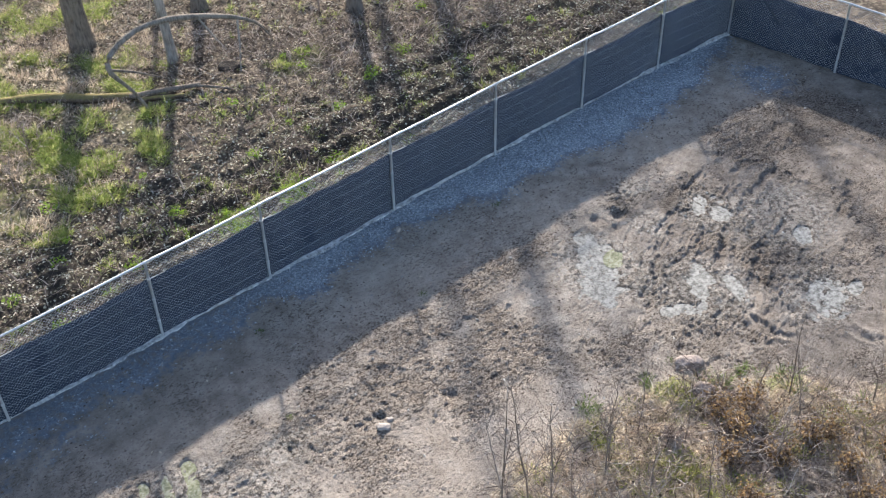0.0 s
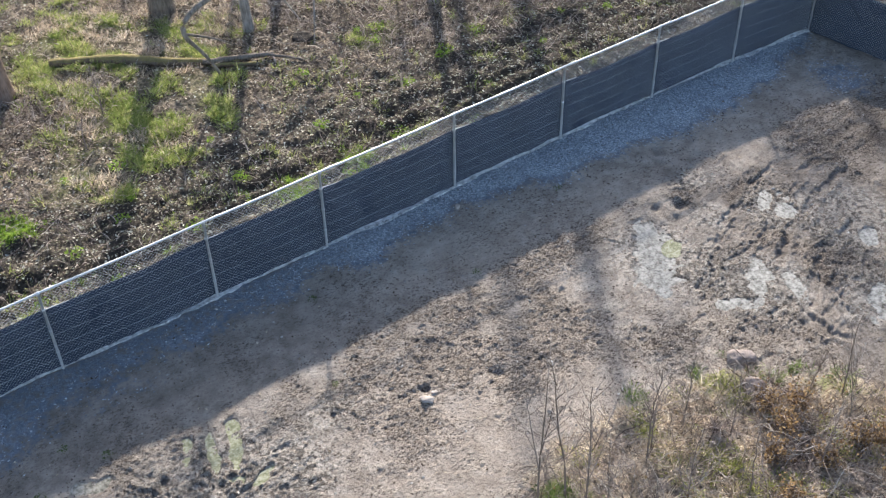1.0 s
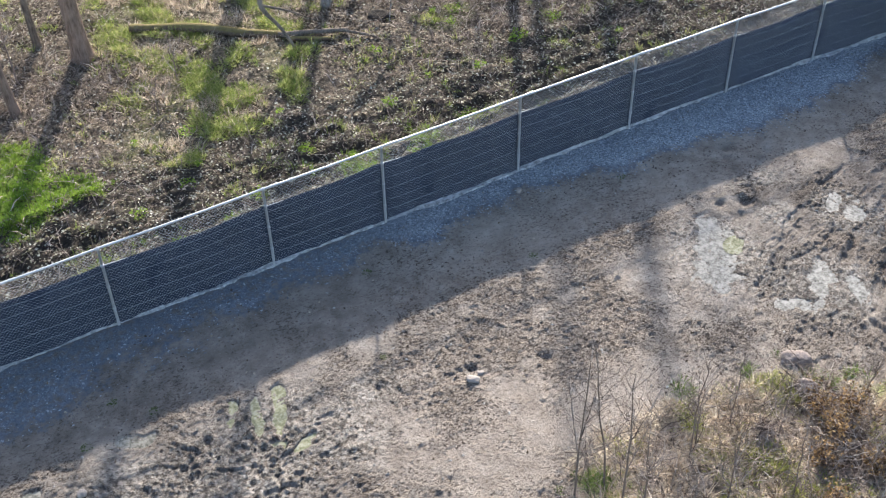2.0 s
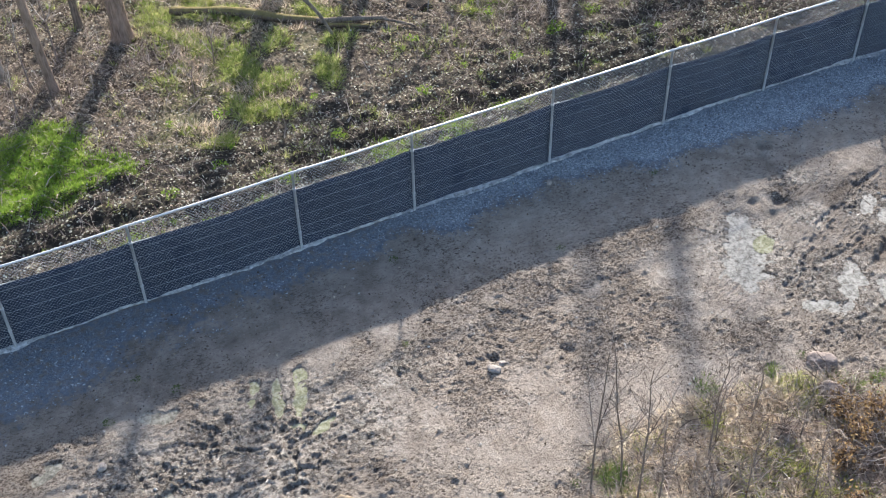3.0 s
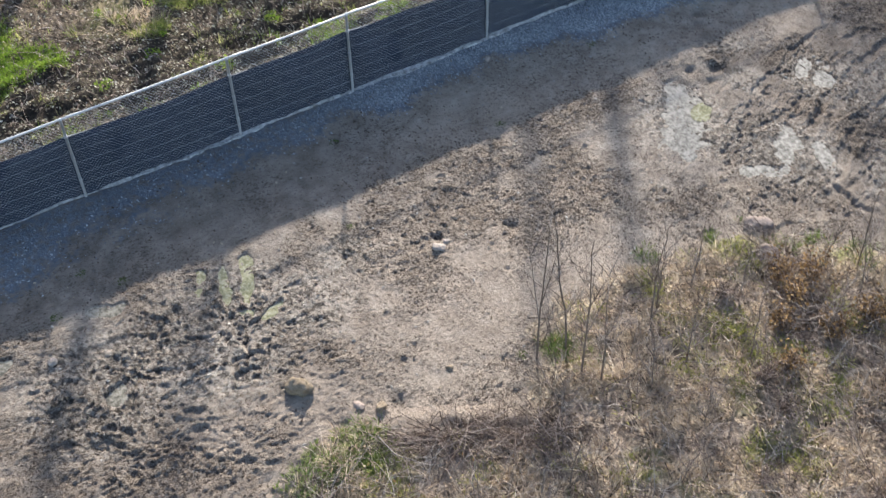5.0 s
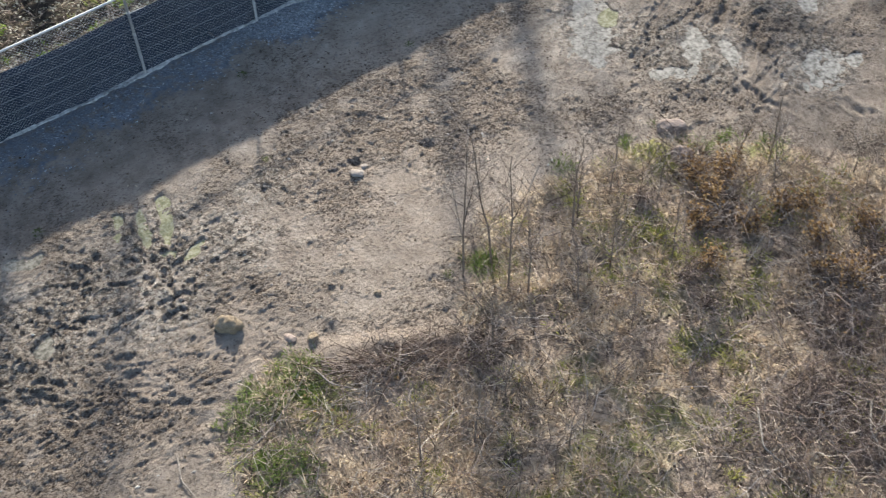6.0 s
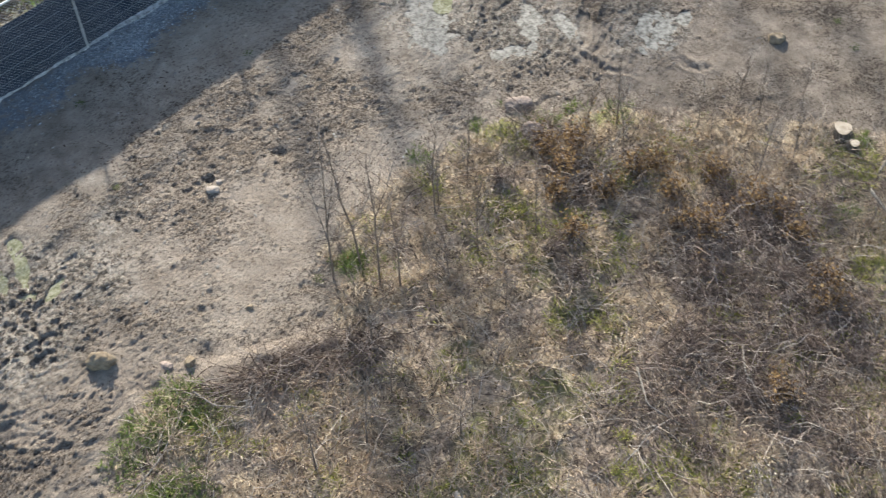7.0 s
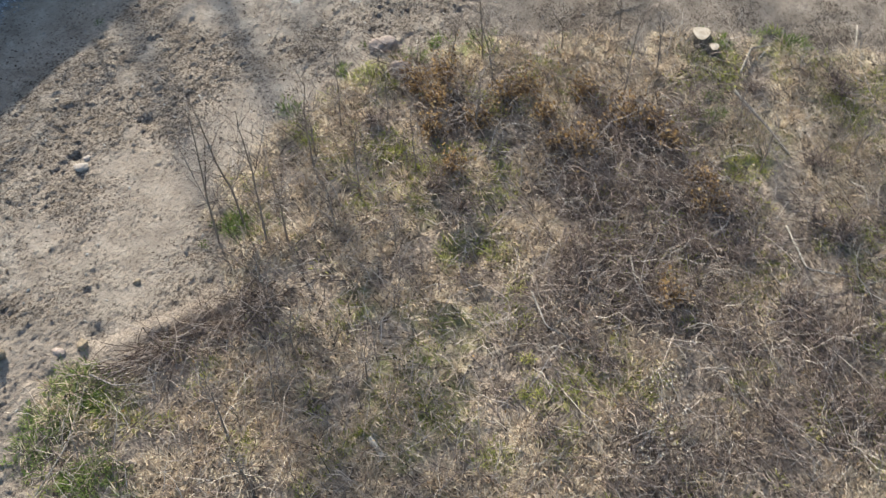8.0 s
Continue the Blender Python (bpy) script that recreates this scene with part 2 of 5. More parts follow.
TWIG_TIP = island_material("sapling_twigs", (0.12, 0.095, 0.082), (0.22, 0.18, 0.158), (0.34, 0.29, 0.26), (0.50, 0.45, 0.41))
BRUSH = island_material("cut_branches", (0.06, 0.042, 0.035), (0.10, 0.073, 0.062), (0.165, 0.125, 0.108), (0.26, 0.212, 0.188), (0.50, 0.44, 0.40))
WOOD_GRASS = island_material("wood_grass", (0.12, 0.18, 0.045), (0.22, 0.31, 0.075), (0.36, 0.42, 0.13), (0.56, 0.56, 0.26), (0.70, 0.64, 0.40), clumps=0.5, thin=0.5)
PALE_TWIG = island_material("weathered_sticks", (0.20, 0.165, 0.145), (0.36, 0.31, 0.27), (0.52, 0.465, 0.415), (0.66, 0.61, 0.56))
LITTER = island_material("dead_leaves", (0.055, 0.042, 0.032), (0.14, 0.108, 0.08), (0.24, 0.19, 0.142), (0.36, 0.30, 0.23), (0.58, 0.51, 0.41), thin=0.15)
RUST = island_material("rust_brown_leaves", (0.08, 0.052, 0.034), (0.18, 0.115, 0.062), (0.32, 0.205, 0.10), (0.46, 0.31, 0.15), (0.62, 0.46, 0.25), thin=0.4)
STRAW = island_material("dry_grass", (0.25, 0.198, 0.15), (0.45, 0.362, 0.28), (0.65, 0.545, 0.43), (0.78, 0.685, 0.55), (0.92, 0.85, 0.73), clumps=0.6, thin=0.5)
TURF = island_material("spring_grass", (0.13, 0.16, 0.05), (0.28, 0.315, 0.095), (0.50, 0.51, 0.18), (0.74, 0.69, 0.36), clumps=0.5, thin=0.5)
FRESH = island_material("young_grass", (0.09, 0.145, 0.042), (0.15, 0.225, 0.065), (0.25, 0.32, 0.11), (0.42, 0.45, 0.21), clumps=0.4, thin=0.4)
MUD_WEED = island_material("trampled_weeds", (0.05, 0.075, 0.025), (0.09, 0.12, 0.04), (0.15, 0.17, 0.07), clumps=0.4)
HERB = island_material("fresh_green_herbs", (0.12, 0.23, 0.035), (0.22, 0.36, 0.05), (0.33, 0.47, 0.08), (0.50, 0.58, 0.16), clumps=0.4, thin=0.4)
CLOD = island_material("mud_clods", (0.085, 0.066, 0.055), (0.13, 0.104, 0.088), (0.19, 0.157, 0.134), (0.30, 0.255, 0.22), roughness=0.95)
GRAVEL = island_material("blue_grey_gravel", (0.14, 0.155, 0.175), (0.24, 0.265, 0.30), (0.35, 0.39, 0.44), (0.56, 0.61, 0.67))
PEBBLE = island_material("pebbles", (0.16, 0.15, 0.14), (0.28, 0.27, 0.255), (0.42, 0.41, 0.39), (0.62, 0.60, 0.56))
ROCK = rock_material("tan_boulder", (0.15, 0.118, 0.085), (0.36, 0.29, 0.21))
ROCK_GREY = rock_material("grey_boulder", (0.19, 0.152, 0.135), (0.41, 0.338, 0.303))
ROCK_PALE = rock_material("pale_stone", (0.27, 0.235, 0.21), (0.46, 0.405, 0.365))
CUT_WOOD = rock_material("cut_wood", (0.34, 0.285, 0.23), (0.54, 0.475, 0.40))
DARK_PIT = rock_material("dark_earth", (0.020, 0.016, 0.013), (0.05, 0.04, 0.033))


# ---- mesh helpers ----
rng = np.random.default_rng(7)
PERM = rng.permutation(4096)
VALUE = rng.random(4096) * 2 - 1


def lattice(ix, iy):
    return VALUE[PERM[(PERM[ix & 4095] + iy) & 4095]]


def wave(x, y, scale, seed=0):
    """Smooth value noise in -1..1 over the plan."""
    x, y = np.asarray(x) * scale + seed * 17.31, np.asarray(y) * scale + seed * 9.7
    ix, iy = np.floor(x).astype(int), np.floor(y).astype(int)
    u, v = x - ix, y - iy
    u, v = u * u * u * (u * (u * 6 - 15) + 10), v * v * v * (v * (v * 6 - 15) + 10)
    a = lattice(ix, iy) * (1 - u) + lattice(ix + 1, iy) * u
    b = lattice(ix, iy + 1) * (1 - u) + lattice(ix + 1, iy + 1) * u
    return a * (1 - v) + b * v


def fractal(x, y, scale, octaves=3, seed=0, gain=0.5):
    total, amp = 0.0, 1.0
    for o in range(octaves):
        total = total + wave(x, y, scale * 2.03 ** o, seed + o * 3) * amp
        amp *= gain
    return total


def ease(a, b, x):
    s = np.clip((np.asarray(x) - a) / (b - a), 0, 1)
    return s * s * (3 - 2 * s)


def inside(poly, x, y):
    """Signed distance to a closed polygon in the plan: positive inside."""
    x, y = np.asarray(x, float), np.asarray(y, float)
    best, odd = np.full(x.shape, 1e9), np.zeros(x.shape, bool)
    for (ax, ay), (bx, by) in zip(poly, poly[1:] + poly[:1]):
        dx, dy = bx - ax, by - ay
        s = np.clip(((x - ax) * dx + (y - ay) * dy) / (dx * dx + dy * dy), 0, 1)
        best = np.minimum(best, (x - ax - s * dx) ** 2 + (y - ay - s * dy) ** 2)
        if ay != by:
            odd ^= ((ay > y) != (by > y)) & (x < dx * (y - ay) / dy + ax)
    return np.where(odd, 1, -1) * np.sqrt(best)


def raw_mesh(name, verts, faces, mat, smooth=True, tint=None):
    """A mesh from an array of vertices and an array of faces that all have the same number of corners."""
    verts, faces = np.asarray(verts, np.float32).reshape(-1, 3), np.asarray(faces, np.int32)
    k = faces.shape[1]
    me = bpy.data.meshes.new(name)
    me.vertices.add(len(verts))
    me.vertices.foreach_set("co", verts.ravel())
    me.loops.add(faces.size)
    me.loops.foreach_set("vertex_index", faces.ravel())
    me.polygons.add(len(faces))
    me.polygons.foreach_set("loop_start", np.arange(0, faces.size, k, dtype=np.int32))
    me.polygons.foreach_set("use_smooth", np.full(len(faces), smooth, bool))
    me.materials.append(mat)
    if tint is not None:
        me.attributes.new("tint", "FLOAT", "POINT").data.foreach_set("value", np.asarray(tint, np.float32))
    me.update(calc_edges=True)
    return me


def part(name, me, parent=None, label="", at=None):
    ob = new(name, me)
    if parent is not None:
        ob.parent = parent
    if at is not None:
        ob.matrix_basis = at
    return tagged(ob, label)


def thing(name, label, category, at=None, group="", kind=""):
    ob = new(name)
    ob.empty_display_size = 0.2
    if at is not None:
        ob.matrix_basis = at
    return tagged(ob, label, category, group, kind)


def tubes(paths, radii, sides=3):
    """Tapered tubes along many paths at once. paths: (n, k, 3), radii: (n, k)."""
    paths, radii = np.asarray(paths, float), np.asarray(radii, float)
    n, k, _ = paths.shape
    along = np.gradient(paths, axis=1)
    along /= np.linalg.norm(along, axis=2, keepdims=True) + 1e-9
    ref = np.where(np.abs(along[..., 2:3]) > 0.9, np.array([1.0, 0, 0]), np.array([0, 0, 1.0]))
    u = np.cross(along, ref)
    u /= np.linalg.norm(u, axis=2, keepdims=True) + 1e-9
    w = np.cross(along, u)
    ang = np.arange(sides) / sides * math.tau
    ring = u[:, :, None] * np.cos(ang)[:, None] + w[:, :, None] * np.sin(ang)[:, None]
    verts = paths[:, :, None] + ring * radii[:, :, None, None]
    i, j, s = np.meshgrid(np.arange(n), np.arange(k - 1), np.arange(sides), indexing="ij")
    s2 = (s + 1) % sides
    base = (i * k + j) * sides
    faces = np.stack([base + s, base + s2, base + sides + s2, base + sides + s], -1).reshape(-1, 4)
    return verts.reshape(-1, 3), faces


def merged(*pieces):
    verts, faces, count = [], [], 0
    for v, f in pieces:
        verts.append(v)
        faces.append(f + count)
        count += len(v)
    return np.concatenate(verts), np.concatenate(faces)


def rounded_pole(height, radius, sides=14):
    """An upright pipe with a domed cap and a band below it."""
    zs = [0, height - 0.03, height - 0.03, height - 0.005, height + 0.02, height + 0.032, height + 0.036]
    rs = [radius, radius, radius * 1.25, radius * 1.28, radius * 1.0, radius * 0.5, 0.001]
    return tubes([[(0, 0, z) for z in zs]], [rs], sides)


# ---- plan of the ground ----
FENCE_Y = 14.58
CORNER = (21.75, 14.5)
POSTS_X = [-8.3, -5.4, -2.4, 0.58, 2.895, 5.909, 8.269, 11.312, 14.092, 16.726, 19.261]
EAST_END = (24.1, 0.6)
SCRUB_EDGE = [(3.0, 6.4), (3.4, 7.3), (4.2, 7.75), (4.9, 7.85), (5.3, 7.3), (6.1, 6.75), (6.9, 6.55), (7.5, 7.2), (7.8, 7.75), (8.6, 8.2), (9.7, 8.35),
              (11.4, 8.25), (12.5, 7.55), (13.9, 6.2), (15.4, 4.2), (16.5, 2.6), (17.4, 0.8), (18, -6), (14, -14), (2, -14), (1.4, 0), (2.4, 4.2)]
GRAVEL_X = [-40, -3, 0.4, 2.5, 7.4, 12.6, 14.3, 18.5, 20.4, 22, 40]
GRAVEL_Y = [12.6, 12.6, 13.0, 13.55, 13.98, 13.8, 13.45, 13.25, 13.9, 14.3, 14.4]
# centre, half length, half width, turn, water level
PUDDLES = [(13.45, 11.0, 0.62, 0.36, 75, -0.030), (13.02, 10.35, 0.66, 0.42, 60, -0.034), (13.66, 10.62, 0.2, 0.15, 20, -0.024),
           (14.36, 9.12, 0.46, 0.25, 50, -0.028), (13.62, 8.75, 0.44, 0.17, 150, -0.032), (14.75, 8.55, 0.34, 0.14, 60, -0.032),
           (16.15, 10.62, 0.30, 0.17, 30, -0.028), (16.27, 10.22, 0.40, 0.20, 65, -0.030), (15.85, 7.25, 0.5, 0.38, 30, -0.026),
           (16.9, 8.6, 0.32, 0.16, 40, -0.03), (16.45, 7.05, 0.24, 0.14, 20, -0.03),
           (4.56, 11.38, 0.62, 0.14, 66, -0.028), (4.2, 11.46, 0.52, 0.11, 70, -0.03), (3.86, 11.72, 0.3, 0.12, 60, -0.03),
           (2.3, 11.95, 0.36, 0.15, 160, -0.03), (1.9, 10.3, 0.32, 0.14, 40, -0.032), (0.35, 11.65, 0.3, 0.15, 20, -0.03), (4.62, 10.52, 0.22, 0.10, 20, -0.03)]
WET_SPOTS = [(13.3, 10.5, 1.3), (14.2, 9.0, 1.2), (16.1, 10.3, 0.8), (15.8, 7.5, 1.1), (17.0, 9.2, 1.4), (4.4, 11.1, 1.0), (3.4, 10.4, 1.7),
             (6.2, 11.0, 0.6), (1.6, 10.6, 1.7), (15.4, 12.0, 0.5), (5.3, 10.3, 0.9), (14.9, 10.9, 0.5)]
GREEN_SPOTS = [(2.0, 19.5, 1.5), (8.4, 22.4, 2.2), (7.4, 24.2, 2.4), (6.6, 21.0, 1.6), (5.2, 19.4, 1.0), (9.6, 26.2, 1.8), (13.2, 20.6, 0.8), (5.4, 20.3, 0.7), (9.4, 23.0, 0.9),
               (10.3, 16.2, 0.4), (9.0, 15.9, 0.5), (7.7, 15.6, 0.5), (8.2, 20.2, 0.6), (4.6, 6.9, 0.7), (8.2, 7.3, 0.5), (12.0, 7.6, 0.7),
               (13.4, 6.5, 0.6), (15.6, 3.0, 0.6), (16.6, 1.9, 0.8), (17.0, 4.2, 0.5), (7.3, 3.3, 0.9), (8.8, 3.6, 0.6), (16.0, 0.4, 1.0), (14.2, 1.4, 0.8),
               (8.58, 4.25, 0.5), (8.06, 5.02, 0.45), (7.74, 3.46, 0.7), (9.63, 4.35, 0.35), (9.97, 5.16, 0.4), (6.7, 3.3, 0.6)]


def spots(x, y, rows):
    total = np.zeros(np.shape(x))
    for cx, cy, r in rows:
        total = np.maximum(total, 1 - ease(0.35, 1.1, np.hypot(x - cx, y - cy) / r))
    return total


def north_of_fence(x, y):
    """How far a place lies beyond the fences."""
    east = ((x - CORNER[0]) * (CORNER[1] - EAST_END[1]) + (y - CORNER[1]) * (EAST_END[0] - CORNER[0])) / math.hypot(CORNER[1] - EAST_END[1], EAST_END[0] - CORNER[0])
    return np.maximum(y - (FENCE_Y + 0.05), east)


def trail(x, y):
    """A narrow trodden path through the scrub."""
    d = np.full(np.shape(x), 9.0)
    for (ax, ay), (bx, by) in (((16.6, 2.4), (15.2, 1.7)), ((15.2, 1.7), (14.2, 0.9)), ((14.2, 0.9), (12.9, 0.3)), ((12.9, 0.3), (11.9, -0.9))):
        s = np.clip(((x - ax) * (bx - ax) + (y - ay) * (by - ay)) / ((bx - ax) ** 2 + (by - ay) ** 2), 0, 1)
        d = np.minimum(d, np.hypot(x - ax - s * (bx - ax), y - ay - s * (by - ay)))
    return ease(0.32, 0.10, d + 0.1 * wave(x, y, 2.0, 55))


def zones(x, y):
    beyond = north_of_fence(x, y)
    woods = ease(-0.05, 0.12, beyond)
    wob = fractal(x, y, 0.9, 3, 5) * 0.28
    scrub = ease(-0.3, 0.3, inside(SCRUB_EDGE, x, y) + wob) * (1 - woods) * (1 - 0.5 * trail(x, y))
    gravel = ease(-0.40, 0.30, y - np.interp(x, GRAVEL_X, GRAVEL_Y) + fractal(x, y, 1.1, 3, 8) * 0.26) * (1 - woods) * ease(-0.1, 0.6, 21.9 - x)
    gravel = gravel * (0.66 + 0.34 * ease(6, 11, x))
    gravel = np.maximum(gravel, 0.6 * ease(0.9, 0.2, np.hypot(x - 20.8, (y - 12.6) * 0.7)) * (1 - woods))
    wet = spots(x + wob * 0.6, y - wob * 0.5, WET_SPOTS) * (1 - scrub) * (1 - woods)
    green = spots(x + wob, y + wob, GREEN_SPOTS) * (1 - woods * 0.85 * ease(0.15, -0.35, fractal(x, y, 1.0, 3, 19)))
    sand = np.maximum(np.exp(-(((x - 6.3) * 0.75 + (y - 7.05) * 0.5) / 0.95) ** 2 - (((y - 7.05) * 0.85 + (x - 6.3) * 0.45) / 0.42) ** 2),
                      0.4 * ease(2.4, 0.5, np.hypot((x - 7.9) * 0.62, (y - 9.6) * 1.0) + 0.4 * wob))
    churn = np.clip(0.45 + fractal(x, y, 0.5, 3, 11) * 0.7 - 0.25 * sand, 0, 1) * (1 - gravel)
    churn = np.maximum(churn, spots(x, y, [(8.4, 10.4, 2.6), (4.0, 10.0, 2.4), (14.6, 9.6, 2.4), (10.6, 10.3, 1.5), (16.6, 8.6, 2.8), (2.0, 8.6, 2.8), (18.5, 6.5, 2.2)]) * 0.9)
    churn = churn * (1 - 0.5 * ease(11.9, 12.7, y))
    track = ease(15.0, 15.5, y + wob) * ease(19.6, 17.8, y + wob * 2) * woods * ease(22.5, 19, x)
    return gravel, scrub, woods, wet, green, sand, churn, track


def steps_of(a, b, step, far):
    fine = np.arange(a, b + step / 2, step)
    out = step * np.cumsum(1.17 ** np.arange(1, 60))
    out = out[out < far]
    return np.concatenate([a - out[::-1], fine, b + out])


GX, GY = steps_of(-0.3, 22.6, 0.05, 900), steps_of(-3.0, 26.5, 0.08, 900)
GX = np.concatenate([GX[GX < 0.6], np.arange(0.6, 18.4, 0.0235), GX[GX > 18.42]])
GY = np.concatenate([GY[GY < 6.4], np.arange(6.4, 12.6, 0.0215), np.arange(12.6, 14.6, 0.04), GY[GY > 14.64]])
MX, MY = np.meshgrid(GX, GY)
Z_GRAVEL, Z_SCRUB, Z_WOODS, Z_WET, Z_GREEN, Z_SAND, Z_CHURN, Z_TRACK = zones(MX, MY)


def strawy(x, y):
    """Where dry grass lies between bare soil."""
    open_turf = spots(x, y, [(15.2, 1.2, 2.4), (16.2, 2.6, 1.4), (6.8, 3.8, 2.0), (4.8, 5.2, 1.6), (9.2, 7.3, 1.4), (8.8, 5.8, 1.6), (10.3, 7.1, 1.5), (7.4, 4.4, 2.2), (14.6, 4.6, 1.2), (12.6, 7.0, 0.9)])
    return ease(-0.14, 0.26, fractal(x, y, 1.5, 3, 131) + 0.35 * open_turf)


Z_STRAW = strawy(MX, MY)
# Damp mud west and east; the first term paints the fence's shade strip darker.
Z_DAMP_SHADE = np.maximum(0.7 * ease(9.0, 6.5, MX) * ease(11.8, 12.5, MY) + 0.6 * ease(6.4, 4.4, MX + 0.5 * wave(MX, MY, 0.5, 57)) * ease(6.0, 7.0, MY) * ease(12.2, 11.4, MY), ease(12.4, 14.8, MX + 0.6 * wave(MX, MY, 0.6, 58)) * ease(12.6, 10.8, MY))


def way_off(x, y, line):
    """Distance to a line of points in the plan."""
    d = np.full(np.shape(x), 99.0)
    for (ax, ay), (bx, by) in zip(line, line[1:]):
        k = np.clip(((x - ax) * (bx - ax) + (y - ay) * (by - ay)) / ((bx - ax) ** 2 + (by - ay) ** 2), 0, 1)
        d = np.minimum(d, np.hypot(x - ax - k * (bx - ax), y - ay - k * (by - ay)))
    return d


FIRM_PATH = [(10.6, 8.5), (9.6, 8.75), (8.24, 8.7), (6.61, 8.45), (5.67, 8.3), (4.71, 8.2), (2.86, 7.27)]


def trodden(x, y):
    """How thickly the mud is pocked with prints."""
    g, scrub, woods, wet, _, sand, _, _ = zones(x, y)
    patchy = ease(-1.0, 0.75, fractal(x, y, 0.85, 3, 301) + 0.5 * fractal(x, y, 2.6, 2, 305))
    firm = ease(0.25, 1.0, way_off(x, y, FIRM_PATH) + 0.35 * wave(x, y, 1.1, 303))
    shade = 1 - 0.62 * ease(11.9, 12.5, y)
    return (0.06 + 0.94 * patchy) * (0.5 + 0.5 * firm) * shade * (1 - scrub) * (1 - woods) * (1 - 0.85 * g)


RAGGED = 0.42 * wave(MX, MY, 17, 311) + 0.25 * wave(MX, MY, 31, 312)


def press(hollow, rim, cx, cy, a, b, turn, deep, lip):
    """Press one oval print into the ground, with a lip of squeezed-up mud round it; prints that overlap don't add up."""
    reach = 2.1 * max(a, b)
    i0, i1 = np.searchsorted(GX, (cx - reach, cx + reach))
    j0, j1 = np.searchsorted(GY, (cy - reach, cy + reach))
    x, y = MX[j0:j1, i0:i1] - cx, MY[j0:j1, i0:i1] - cy
    c, s = math.cos(turn), math.sin(turn)
    d = np.hypot((x * c + y * s) / a, (-x * s + y * c) / b) + RAGGED[j0:j1, i0:i1]
    hollow[j0:j1, i0:i1] = np.maximum(hollow[j0:j1, i0:i1], deep * ease(1.1, 0.5, d))
    rim[j0:j1, i0:i1] = np.maximum(rim[j0:j1, i0:i1], lip * np.exp(-((d - 1.3) / 0.38) ** 2))


def furrow(z, line, width, deep, lip, seed):
    """Draw a rut along a line of points, deeper in some places than in others."""
    xs, ys = [p[0] for p in line], [p[1] for p in line]
    i0, i1 = np.searchsorted(GX, (min(xs) - 0.8, max(xs) + 0.8))
    j0, j1 = np.searchsorted(GY, (min(ys) - 0.8, max(ys) + 0.8))
    x, y = MX[j0:j1, i0:i1], MY[j0:j1, i0:i1]
    d = way_off(x + 0.12 * wave(x, y, 2.3, seed), y + 0.12 * wave(x, y, 2.3, seed + 1), line) + 0.05 * wave(x, y, 7, seed + 2) + 0.03 * wave(x, y, 16, seed + 4)
    some = ease(-0.55, 0.3, wave(x, y, 1.6, seed + 3))
    z[j0:j1, i0:i1] += some * (lip * np.exp(-((d - 1.9 * width) / (0.8 * width)) ** 2) - deep * ease(1.2 * width, 0.35 * width, d))


